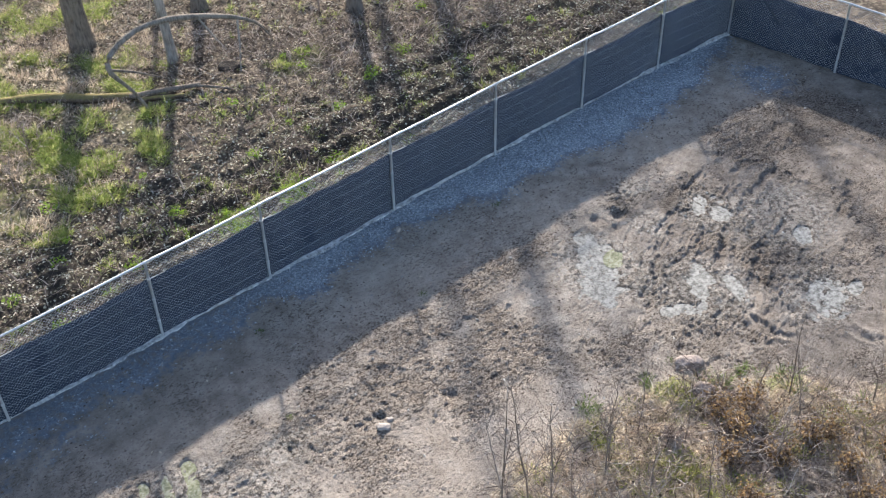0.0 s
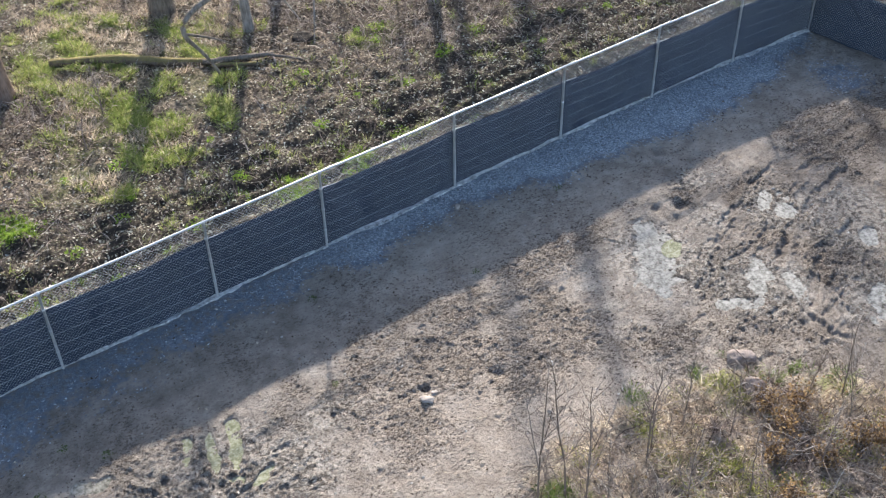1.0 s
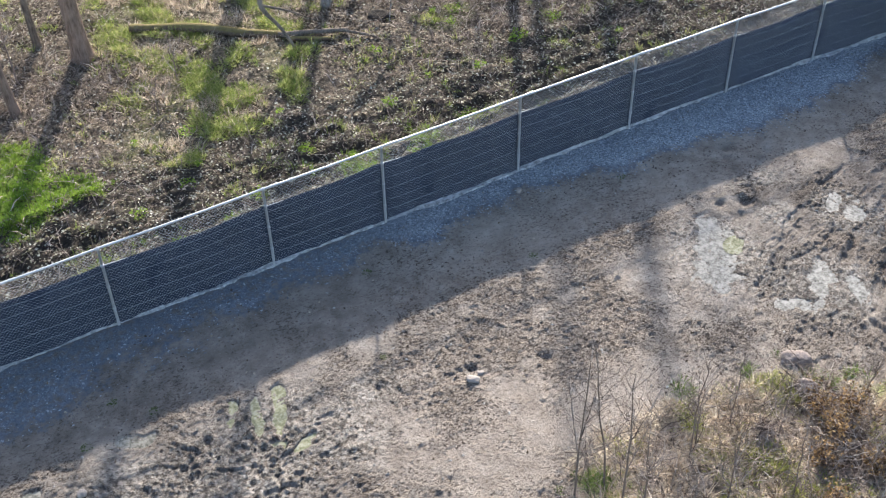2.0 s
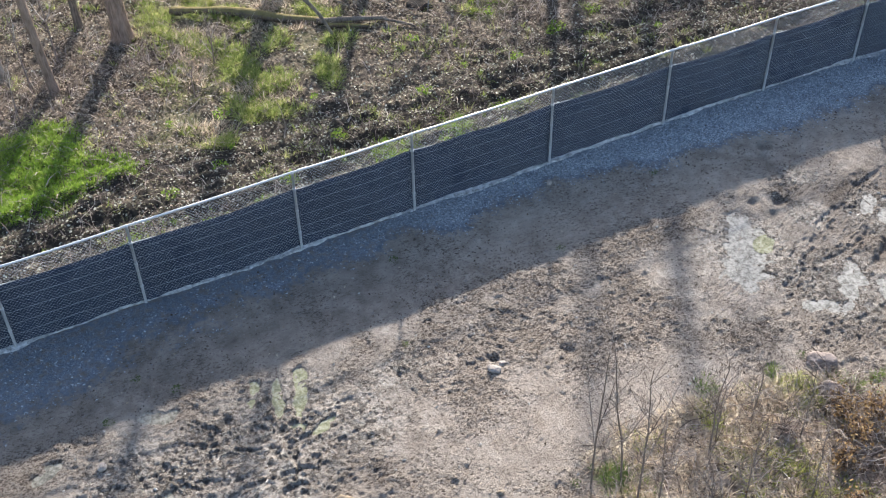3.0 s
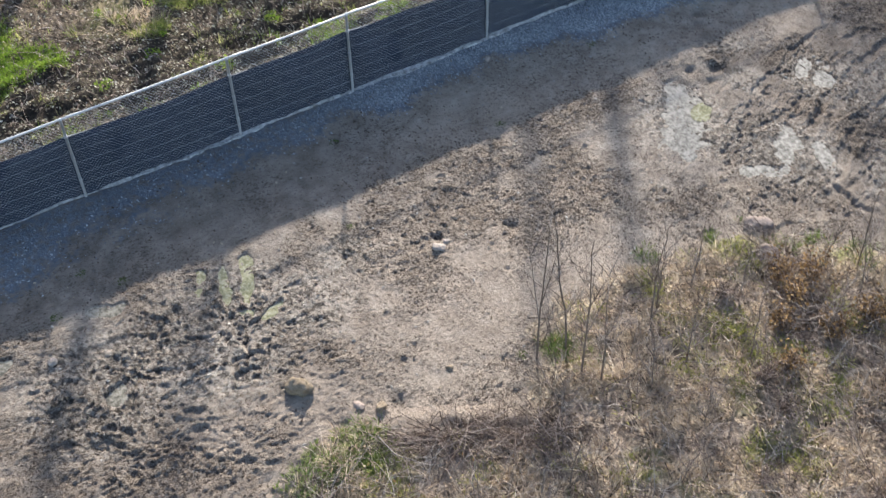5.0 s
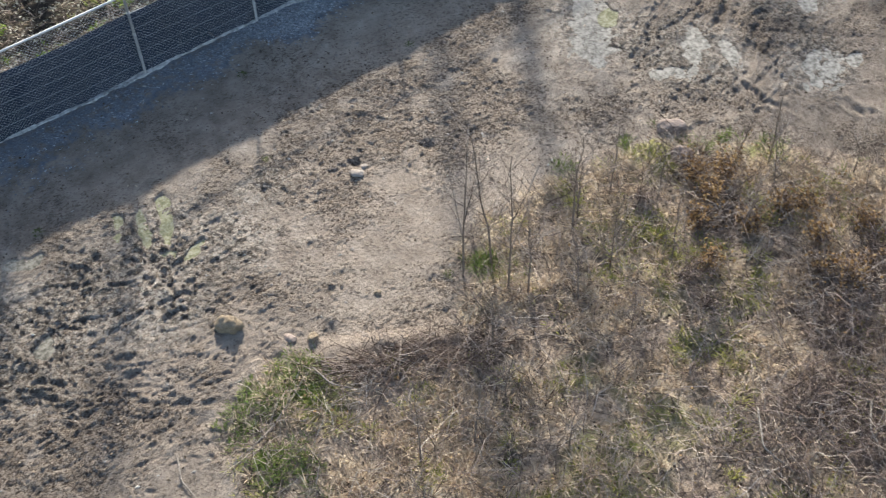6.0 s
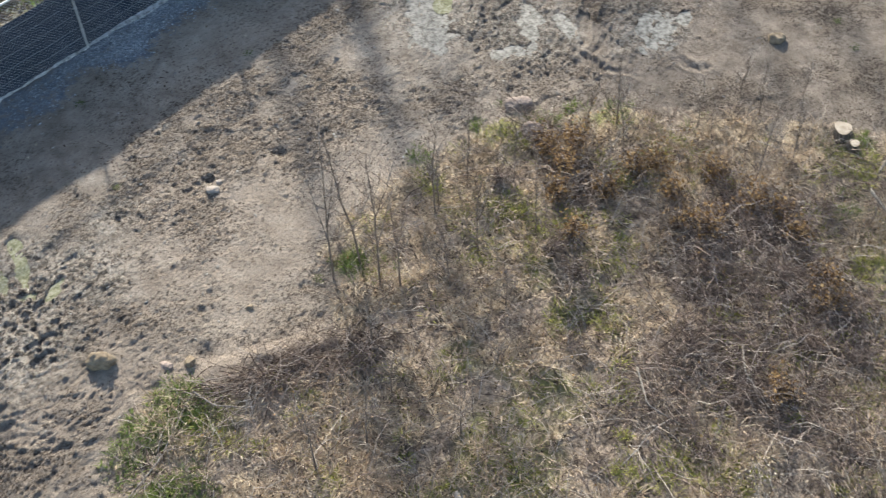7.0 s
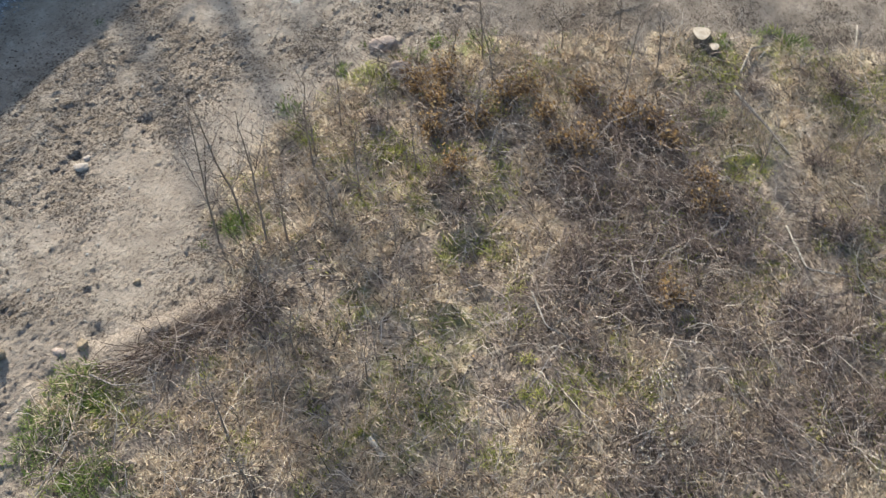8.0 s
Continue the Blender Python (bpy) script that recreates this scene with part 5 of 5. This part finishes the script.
def build_stalks():
    """Upright dead stalks of last year's tall weeds, with short side twigs near the top."""
    def stand(a, b):
        return in_scrub(a, b) * np.clip(0.25 + 1.2 * fractal(a, b, 0.9, 2, 241), 0.04, 1) * (1 - 0.5 * thicket(a, b))

    x, y, r = scatter(1250, SCRUB_BOX, stand, 241)
    v, p = stems_at(x, y, r, (0.35, 1.05), (0.9, 1.0), (0.0, 0.12), (0.0035, 0.0065), 0.22, 7)
    m = 4200
    start = p[r.integers(0, len(p), m), r.integers(3, 7, m)]
    way = r.normal(0, 1, (m, 3)) * [0.7, 0.7, 0.3] + [0, 0, 0.55]
    way *= (r.uniform(0.06, 0.2, m) / np.linalg.norm(way, axis=1))[:, None]
    k = np.linspace(0, 1, 4)[None, :, None]
    side = tubes(start[:, None] + way[:, None] * k + r.normal(0, 0.012, (m, 4, 3)) * k, np.linspace(0.0032, 0.0018, 4)[None].repeat(m, 0), 3)
    stuff("dead_weed_stalks", merged(v, side), SAPLING, "thin upright dead stalks standing over the dry grass", "stalks")


def shrub_meshes(seed, spread, height, stems=34, leaves=300):
    """A low shrub of many thin stems; with leaves, it still holds its dead foliage."""
    r = np.random.default_rng(seed)
    n, k = stems, 6
    az, lean = r.random(n) * math.tau, r.uniform(0.1, 1.0, n)
    s = np.linspace(0, 1, k)
    top = np.stack([np.cos(az) * lean * spread, np.sin(az) * lean * spread, height * r.uniform(0.45, 1.15, n)], 1)
    p = top[:, None] * s[None, :, None] + np.cumsum(r.normal(0, 0.03, (n, k, 3)), 1) * s[None, :, None]
    p[..., 2] = np.maximum(p[..., 2], 0.0)
    spray = tubes(p, r.uniform(0.004, 0.0085, n)[:, None] * (1 - 0.7 * s), 3)
    m = n * 4
    start = p[r.integers(0, n, m), r.integers(2, k, m)]
    way = r.normal(0, 1, (m, 3)) * [1, 1, 0.6] + [0, 0, 0.3]
    way *= (r.uniform(0.06, 0.22, m) / np.linalg.norm(way, axis=1))[:, None]
    t = np.linspace(0, 1, 4)[None, :, None]
    side = tubes(np.maximum(start[:, None] + way[:, None] * t, [-9, -9, 0.01]), np.linspace(0.004, 0.002, 4)[None].repeat(m, 0), 3)
    body = raw_mesh("stems", *merged(spray, side), TWIG)
    if not leaves:
        return body, None
    who, knot = r.integers(0, n, leaves), r.integers(2, k, leaves)
    c = p[who, knot] + r.normal(0, 0.05, (leaves, 3))
    leaf = leaves_at(c[:, 0], c[:, 1], r, (0.035, 0.08), (-0.02, 0.02), 0.9, z0=np.maximum(c[:, 2], 0.02))
    return body, raw_mesh("foliage", *leaf, RUST, False)


def build_shrubs():
    kinds = [shrub_meshes(230 + i, 0.22 + 0.04 * i, 0.32 + 0.06 * i) for i in range(4)]
    for i, (x, y) in enumerate([(12.36, 4.11), (12.97, 1.81), (11.41, 6.0), (12.55, 3.7), (13.39, 2.67), (12.14, 6.8), (10.96, 5.27), (13.44, 3.48), (12.79, 5.43), (13.15, 5.2), (12.0, 6.3),
                                (12.62, 1.5), (13.68, 3.05), (12.07, 5.41), (12.75, 4.6), (12.5, 6.5), (13.6, 4.3), (10.75, 1.16)]):
        stems, foliage = kinds[i % 4]
        base = thing("withered_shrub", "low shrub holding rust-brown withered leaves among bare brambles", "shrub", pose(x, y, float(ground_at(x, y)) - 0.02, 0, 0, i * 77), "withered shrubs")
        tagged(part("stem_spray", stems, base), kind="stuff")
        tagged(part("foliage", foliage, base, "rust-brown dead leaves"), kind="stuff")
    bare = [shrub_meshes(250 + i, 0.28 + 0.05 * i, 0.24 + 0.06 * i, 40, 0)[0] for i in range(4)]
    x, y, r = scatter(44, SCRUB_BOX, lambda a, b: ease(0.4, 0.9, inside(SCRUB_EDGE, a, b)) * (0.25 + 0.75 * ease(8.0, 10.0, a)) * np.clip(0.25 + 0.6 * thicket(a, b) + 0.7 * fractal(a, b, 0.9, 2, 251), 0, 1), 251)
    for i, (cx, cy) in enumerate(zip(x, y)):
        base = thing("bare_shrub", "low tangled leafless brown shrub in dry scrub", "shrub", pose(cx, cy, float(ground_at(cx, cy)) - 0.02, 0, 0, i * 53), "bare shrubs")
        tagged(part("stem_spray", bare[i % 4], base), kind="stuff")


def build_fresh_grass():
    spots_at = [(4.75, 7.5, 0.5), (4.3, 7.2, 0.75), (3.8, 7.0, 0.8), (3.6, 6.5, 0.7), (3.5, 6.0, 0.7), (15.75, 3.15, 0.45), (16.4, 2.3, 0.4), (16.6, 1.9, 0.3), (8.15, 7.35, 0.3), (8.5, 6.9, 0.3), (11.6, 8.05, 0.2),
                (13.1, 6.9, 0.35), (13.6, 6.4, 0.35), (10.6, 8.25, 0.3), (14.6, 2.4, 0.4), (17.4, 3.4, 0.15), (12.6, 7.3, 0.3), (14.4, 5.3, 0.3)]
    stuff("fresh_grass", tussocks(620, SCRUB_BOX, lambda a, b: spots(a, b, spots_at) * np.clip(0.4 + 0.8 * fractal(a, b, 2.4, 2, 221), 0, 1), 221, 15, (0.05, 0.13), (0.06, 0.17), (0.007, 0.015), (0.3, 0.95)),
          FRESH, "fresh green grass at the edge of the scrub", "grass")


def sapling_mesh(height, radius, seed, mat, lean):
    r = np.random.default_rng(seed)
    k = 10
    s = np.linspace(0, 1, k)
    path = np.stack([lean[0] * height * s ** 1.3, lean[1] * height * s ** 1.3, height * s - 0.04], 1) + np.cumsum(r.normal(0, 0.024, (k, 3)), 0) * s[:, None]
    stem = tubes([path], [radius * (1 - 0.8 * s) + 0.002], 6)
    forks = []
    for f in range(r.integers(1, 4)):
        j0 = int(r.integers(2, 6))
        a, reach = r.random() * math.tau, height * r.uniform(0.3, 0.6) * (1 - j0 / k)
        side_way = np.array([math.cos(a) * 0.45, math.sin(a) * 0.45, 1.0]) * reach
        forks.append(path[j0] + side_way * s[:, None] ** np.array([0.8, 0.8, 1.1]) + np.cumsum(r.normal(0, 0.014, (k, 3)), 0) * s[:, None])
    stem = merged(stem, tubes(forks, [radius * 0.6 * (1 - 0.8 * s) + 0.0015] * len(forks), 5))
    path = np.concatenate([path] + forks)
    n = int(14 + height * 9)
    j = r.integers(2, len(path), n)
    az, ln = r.random(n) * math.tau, r.uniform(0.12, 0.34, n) * height * 0.7
    way = np.stack([np.cos(az) * 0.62, np.sin(az) * 0.62, r.uniform(0.5, 1.0, n)], 1) * ln[:, None]
    t = np.linspace(0, 1, 5)[None, :, None]
    br = path[j][:, None] + way[:, None] * t + r.normal(0, 0.02, (n, 5, 3)) * t
    side = tubes(br, np.linspace(0.0058, 0.0022, 5)[None].repeat(n, 0), 3)
    m = r.integers(0, n, n * 2)
    w2 = r.normal(0, 1, (n * 2, 3)) * [0.6, 0.6, 0.4] + [0, 0, 0.5]
    w2 *= (ln[m] * 0.45 / np.linalg.norm(w2, axis=1))[:, None]
    t4 = np.linspace(0, 1, 4)[None, :, None]
    tw = br[m, r.integers(2, 5, n * 2)][:, None] + w2[:, None] * t4
    twig = tubes(tw, np.linspace(0.0034, 0.0017, 4)[None].repeat(n * 2, 0), 3)
    return raw_mesh("stem", *stem, mat), raw_mesh("twig_spray", *merged(side, twig), TWIG_TIP)


def build_saplings():
    rows = [(7.75, 7.43, 3.0), (8.24, 7.34, 3.2), (8.17, 6.82, 2.8), (9.71, 7.09, 2.4), (8.35, 6.55, 2.2), (9.7, 6.16, 1.8), (12.79, 5.65, 1.7), (13.89, 3.74, 2.1),
            (14.76, 3.56, 1.5), (14.45, 1.88, 0.95), (13.79, 1.14, 1.3), (14.89, 0.0, 1.5), (9.95, 7.25, 1.6), (10.7, 7.3, 1.7), (13.3, 6.2, 2.0), (12.95, 6.6, 1.4),
            (15.3, 4.6, 1.3), (11.2, 6.7, 1.4), (7.3, 6.1, 1.5), (6.1, 5.0, 1.6), (5.3, 5.2, 1.7), (4.9, 4.4, 1.5), (6.9, 5.3, 1.3), (10.6, 5.7, 1.5),
            (8.9, 6.0, 1.4), (11.9, 5.4, 1.3), (15.6, 5.2, 1.0), (14.3, 5.2, 1.3), (9.2, 5.1, 1.2), (8.3, 4.5, 1.1), (7.1, 4.1, 1.2), (16.2, 4.3, 0.9)]
    for i, (x, y, h) in enumerate(rows):
        rr = random.Random(i)
        stem, twigs = sapling_mesh(h, 0.0075 + 0.0032 * h, 300 + i, SAPLING, (rr.uniform(-0.09, 0.05), rr.uniform(-0.06, 0.08)))
        size = "tall" if h > 2.2 else ("young" if h > 1.4 else "low")
        base = thing("sapling", f"{size} slender leafless sapling growing from dry scrub grass", "sapling", pose(x, y, float(ground_at(x, y))), "saplings in the scrub")
        part("stem", stem, base)
        tagged(part("twig_spray", twigs, base), kind="stuff")
    for i, (x, y, h) in enumerate([(6.55, 21.4, 1.3), (2.6, 22.3, 2.4), (3.4, 23.2, 2.6), (1.5, 21.8, 2.2), (2.1, 21.2, 1.6), (5.75, 20.4, 0.9), (16.8, 19.6, 1.2), (14.8, 22.0, 1.8)]):
        stem, twigs = sapling_mesh(h, 0.012 + 0.004 * h, 400 + i, TWIG, (-0.03, 0.02))
        base = thing("sapling", "thin grey leafless sapling on the woodland floor", "sapling", pose(x, y, float(ground_at(x, y))), "saplings in the wood")
        part("stem", stem, base)
        tagged(part("twig_spray", twigs, base), kind="stuff")


def build_brush_piles():
    for (cx, cy, a, b, turn), count, seed in [((6.3, 6.62, 1.1, 0.34, -30), 290, 501), ((5.35, 7.1, 0.6, 0.22, -30), 80, 502), ((7.15, 6.15, 0.7, 0.34, -20), 110, 503)]:
        r = np.random.default_rng(seed)
        c, s = math.cos(radians(turn)), math.sin(radians(turn))
        u, v = r.normal(0, 0.45, count) * a, r.normal(0, 0.45, count) * b
        x, y = cx + u * c - v * s, cy + u * s + v * c
        way = radians(turn) + r.normal(0, 0.85, count) + np.where(r.random(count) < 0.5, math.pi, 0)
        L = r.uniform(0.3, 1.15, count)
        k = 6
        t = np.linspace(-0.5, 0.5, k)
        px, py = x[:, None] + np.cos(way)[:, None] * L[:, None] * t, y[:, None] + np.sin(way)[:, None] * L[:, None] * t
        h = np.abs(r.normal(0, 0.065, count)) * np.exp(-(u / a) ** 2 - (v / b) ** 2)
        pz = ground_at(px, py) + 0.02 + h[:, None] + r.normal(0, 0.12, count)[:, None] * t * L[:, None] + 0.12 * (0.25 - t * t) * L[:, None]
        p = np.stack([px, py, pz], -1) + np.cumsum(r.normal(0, 0.018, (count, k, 3)), 1)
        p[..., 2] = np.maximum(p[..., 2], ground_at(p[..., 0], p[..., 1]) + 0.006)
        q = r.uniform(0.0035, 0.0085, count)[:, None] * np.linspace(1, 0.35, k)
        ob = new("brush_pile", raw_mesh("brush_pile", *tubes(p, q, 4), BRUSH))
        tagged(ob, "heap of cut bare branches beside the sandy soil", "brush pile", kind="stuff")


def build_woods_floor():
    x, y, r = scatter(60000, WOODS_BOX, litter_density, 601)
    stuff("leaf_litter", leaves_at(x, y, r, (0.03, 0.085), (0.004, 0.04), 0.4), LITTER, "brown fallen leaves covering the woodland floor", "leaves", False)
    x, y, r = scatter(6500, WOODS_BOX, lambda a, b: in_woods(a, b) * np.clip(0.4 + 0.5 * fractal(a, b, 0.5, 2, 171), 0.05, 1), 603)
    v, _ = stems_at(x, y, r, (0.2, 0.9), (0.0, 0.3), (0.0, 0.2), (0.003, 0.008), 0.3, 6)
    stuff("fallen_twigs", v, TWIG, "fallen twigs scattered over the leaf litter", "twigs")
    dead = [(3.6, 21.9, 2.0), (5.3, 21.6, 1.7), (10.6, 23.0, 1.4), (7.0, 22.2, 1.0), (14.4, 20.6, 2.2), (16.6, 19.6, 2.0), (9.0, 25.5, 1.6), (12.5, 22.6, 1.6), (1.4, 22.4, 1.8)]
    x, y, r = scatter(12500, WOODS_BOX, lambda a, b: in_woods(a, b) * np.maximum(spots(a, b, dead), 0.14) * 0.9, 605)
    stuff("dead_stalks", blades_at(x, y, r, (0.15, 0.5), (0.010, 0.026), (0.7, 1.0)), PALE_TWIG_SOFT, "flattened dead brown stalks on the woodland floor", "stalks")
    grass = [(8.4, 22.2, 2.3), (7.4, 24.0, 2.5), (6.4, 21.0, 1.8), (9.6, 22.9, 1.3), (8.2, 20.3, 1.4), (9.2, 26.0, 2.0), (7.0, 20.2, 1.0), (5.6, 18.6, 0.5), (7.4, 18.9, 0.4), (11.6, 21.6, 0.6), (12.8, 20.9, 0.6), (5.4, 19.6, 0.8), (6.6, 18.9, 0.8)]
    stuff("woodland_grass", tussocks(3900, WOODS_BOX, lambda a, b: in_woods(a, b) * np.maximum(spots(a, b, grass), 0.03) * np.clip(-0.05 + 1.7 * fractal(a, b, 1.7, 3, 181), 0, 1), 607,
                                     16, (0.06, 0.17), (0.07, 0.22), (0.009, 0.020), (0.35, 0.95)), WOOD_GRASS, "yellow-green tufted grass between the trees", "grass")
    patch = lambda a, b: ease(-0.25, 0.25, inside([(-1, 18.2), (1.0, 18.2), (2.4, 18.3), (3.9, 18.5), (3.2, 19.3), (3.0, 20.6), (1.8, 20.7), (-1, 20.5)], a, b) + 0.3 * fractal(a, b, 1.2, 3, 191))
    stuff("ground_cover", tussocks(2300, (0.0, 4.2, 17.6, 21.8), patch, 609, 18, (0.04, 0.12), (0.05, 0.14), (0.010, 0.022), (0.3, 0.95)), HERB, "lush bright green ground cover in a dense patch", "ground cover", False)
    dry = [(9.0, 25.8, 2.0), (7.4, 25.2, 1.8), (6.3, 23.2, 1.3), (10.2, 23.6, 1.2), (8.8, 22.6, 1.2), (6.0, 21.6, 1.0), (7.2, 20.0, 1.0), (5.4, 18.9, 0.8)]
    stuff("woodland_straw", tussocks(750, WOODS_BOX, lambda a, b: in_woods(a, b) * spots(a, b, dry) * np.clip(0.3 + 1.2 * fractal(a, b, 1.3, 2, 197), 0, 1), 615,
                                     14, (0.06, 0.16), (0.08, 0.26), (0.009, 0.020), (0.4, 1.0)), STRAW, "pale dry grass between the trees", "grass")
    verge = [(8.7, 16.5, 0.6), (10.2, 16.6, 0.5), (5.2, 15.3, 0.4), (8.2, 15.5, 0.6), (9.6, 15.5, 0.5), (11.2, 15.5, 0.4), (6.9, 15.4, 0.4), (3.9, 15.5, 0.35), (12.6, 15.3, 0.3)]
    stuff("verge_grass", tussocks(330, (1.0, 14.0, 14.8, 17.3), lambda a, b: in_woods(a, b) * np.maximum(spots(a, b, verge), 0.02), 611, 16, (0.04, 0.12), (0.07, 0.2), (0.009, 0.018), (0.3, 0.9)), HERB, "bright green grass tufts along the fence", "grass")
    x, y, r = scatter(42000, WOODS_BOX, lambda a, b: in_woods(a, b) * np.maximum(ease(15.0, 15.6, b) * ease(20.5, 18.0, b), 0.3), 613)
    stuff("wet_leaves", leaves_at(x, y, r, (0.03, 0.075), (0.004, 0.04), 0.45), WET_LEAF, "pale greenish leaf scraps on the dark rutted soil", "leaves", False)


def weed_mesh(seed, count, spread, mat):
    r = np.random.default_rng(seed)
    a, d = r.random(count) * math.tau, np.sqrt(r.random(count)) * spread
    x, y = np.cos(a) * d, np.sin(a) * d
    v, f = leaves_at(x, y, r, (0.035, 0.08), (0.01, 0.11), 0.6, z0=np.zeros(count))
    return raw_mesh("weed", v, f, mat, False, np.repeat(r.random(count), 4))


def build_weeds():
    kinds = [weed_mesh(700 + i, 30 + 14 * i, 0.10 + 0.04 * i, HERB) for i in range(4)]
    dull = [weed_mesh(710 + i, 40, 0.16, MUD_WEED) for i in range(2)]
    spots_at = [(11.45, 18.52), (12.56, 18.2), (13.95, 18.8), (14.1, 18.9), (8.0, 19.0), (12.7, 18.3), (10.2, 18.0), (13.4, 20.7), (12.9, 20.9), (13.0, 20.2),
                (5.4, 17.7), (6.5, 16.6), (5.8, 18.15), (9.8, 16.2), (16.8, 20.4), (15.3, 19.2), (17.4, 18.6), (18.6, 18.2), (4.2, 17.2), (6.0, 19.4), (4.9, 19.5), (3.2, 16.4),
                (7.9, 17.4), (11.6, 17.0), (16.2, 17.8), (10.9, 20.0), (4.6, 16.0)]
    for i, (x, y) in enumerate(spots_at):
        base = thing("weed", "small bright green weed sprouting from dark leaf litter", "weed", pose(x, y, float(ground_at(x, y)), 0, 0, i * 71), "weeds in the wood")
        tagged(part("foliage", kinds[i % 4], base), kind="stuff")
    for i, (x, y) in enumerate([(2.75, 12.35), (2.2, 12.9), (1.55, 12.2), (10.2, 12.3), (10.5, 8.25), (6.6, 11.5), (7.3, 13.5), (13.0, 13.35), (8.0, 7.75), (7.6, 7.6), (17.9, 4.3), (18.3, 4.9), (12.4, 8.1)]):
        base = thing("weed", "low green weed growing in the bare mud", "weed", pose(x, y, float(ground_at(x, y)) - 0.01, 0, 0, i * 53) @ Matrix.Diagonal((0.6, 0.6, 0.35, 1)), "weeds in the mud")
        tagged(part("foliage", dull[i % 2], base), kind="stuff")


def crumbs(x, y, r, size, flat, sink=0.3):
    """Small angular lumps: stretched octahedra."""
    n = len(x)
    R = r.uniform(*size, n) * r.uniform(0.6, 1.0, n)
    a = r.random(n) * math.tau
    dirs = np.array([(1, 0, 0), (0, 1, 0), (-1, 0, 0), (0, -1, 0), (0, 0, 1), (0, 0, -1)], float)
    v = dirs[None] * (R[:, None, None] * r.uniform(0.65, 1.25, (n, 6, 1))) * np.array([1.5, 0.8, flat])
    c, s = np.cos(a)[:, None], np.sin(a)[:, None]
    x2, y2 = v[..., 0] * c - v[..., 1] * s, v[..., 0] * s + v[..., 1] * c
    z = v[..., 2] + (ground_at(x, y) + R * flat * sink)[:, None]
    verts = np.stack([x2 + x[:, None], y2 + y[:, None], z], -1).reshape(-1, 3)
    f = np.array([(0, 1, 4), (1, 2, 4), (2, 3, 4), (3, 0, 4), (1, 0, 5), (2, 1, 5), (3, 2, 5), (0, 3, 5)])
    return verts, (np.arange(n)[:, None, None] * 6 + f).reshape(-1, 3)


def build_mud_details():
    def bare(a, b):
        g, s, w, wet, _, sand, churn, _ = zones(a, b)
        return (1 - s) * (1 - w) * (1 - 0.8 * g) * (0.15 + churn) * ease(0.0, 0.45, fractal(a, b, 1.4, 3, 811) + 0.5 * fractal(a, b, 4.0, 2, 813))

    x, y, r = scatter(10000, (-0.4, 22.5, 6.5, 14.2), bare, 801)
    stuff("mud_clods", crumbs(x, y, r, (0.008, 0.032), 0.32), CLOD, "kicked-up dark clods on the trampled mud", "clods", False)
    def shallows(a, b):
        total = np.zeros(np.shape(a))
        for cx, cy, ra, rb, turn, level in PUDDLES:
            c, s = math.cos(radians(turn)), math.sin(radians(turn))
            d = np.hypot(((a - cx) * c + (b - cy) * s) / ra, (-(a - cx) * s + (b - cy) * c) / rb)
            total = np.maximum(total, ease(0.3, 0.9, d) * ease(1.6, 1.1, d))
        return total

    x, y, r = scatter(900, (-0.4, 18.0, 6.5, 12.8), shallows, 809)
    stuff("mud_crumbs", crumbs(x, y, r, (0.010, 0.03), 0.35), CLOD, "wet crumbs of mud standing out of the puddles", "clods", False)
    x, y, r = scatter(14000, (-0.4, 22.0, 12.2, 14.5), lambda a, b: zones(a, b)[0] * (0.25 + 0.75 * ease(5, 10, a)), 803)
    stuff("gravel", crumbs(x, y, r, (0.009, 0.025), 0.6), GRAVEL, "crushed blue-grey gravel along the fence foot", "gravel", False)
    x, y, r = scatter(900, (-0.4, 22.5, 5.0, 14.4), lambda a, b: (1 - in_scrub(a, b)) * 0.8 * (north_of_fence(a, b) < -0.1), 805)
    stuff("leaf_bits", leaves_at(x, y, r, (0.03, 0.07), (0.004, 0.02)), LITTER, "odd dead leaves and bark bits on the mud", "leaves", False)
    x, y, r = scatter(420, (-0.4, 22.5, 5.0, 14.4), lambda a, b: (1 - in_scrub(a, b)) * 0.8 * (north_of_fence(a, b) < -0.1), 807)
    stuff("pebbles", crumbs(x, y, r, (0.015, 0.035), 0.6), PEBBLE, "scattered pale pebbles on the mud", "pebbles", False)


CHIP = island_material("bleached_bark", (0.45, 0.40, 0.33), (0.62, 0.57, 0.48), (0.78, 0.73, 0.64))
WET_LEAF = island_material("pale_leaf_scraps", (0.07, 0.065, 0.045), (0.20, 0.185, 0.12), (0.46, 0.45, 0.34), (0.84, 0.84, 0.75), thin=0.35)
PALE_TWIG_SOFT = island_material("dead_stalks", (0.08, 0.061, 0.050), (0.18, 0.142, 0.118), (0.34, 0.275, 0.235), (0.64, 0.56, 0.49), thin=0.3)

build_ground()
build_puddles()
build_fences()
build_trees()
build_fallen_wood()
build_stones()
build_saplings()
build_brush_piles()
build_scrub()
build_stalks()
build_shrubs()
build_fresh_grass()
build_woods_floor()
build_weeds()
build_mud_details()
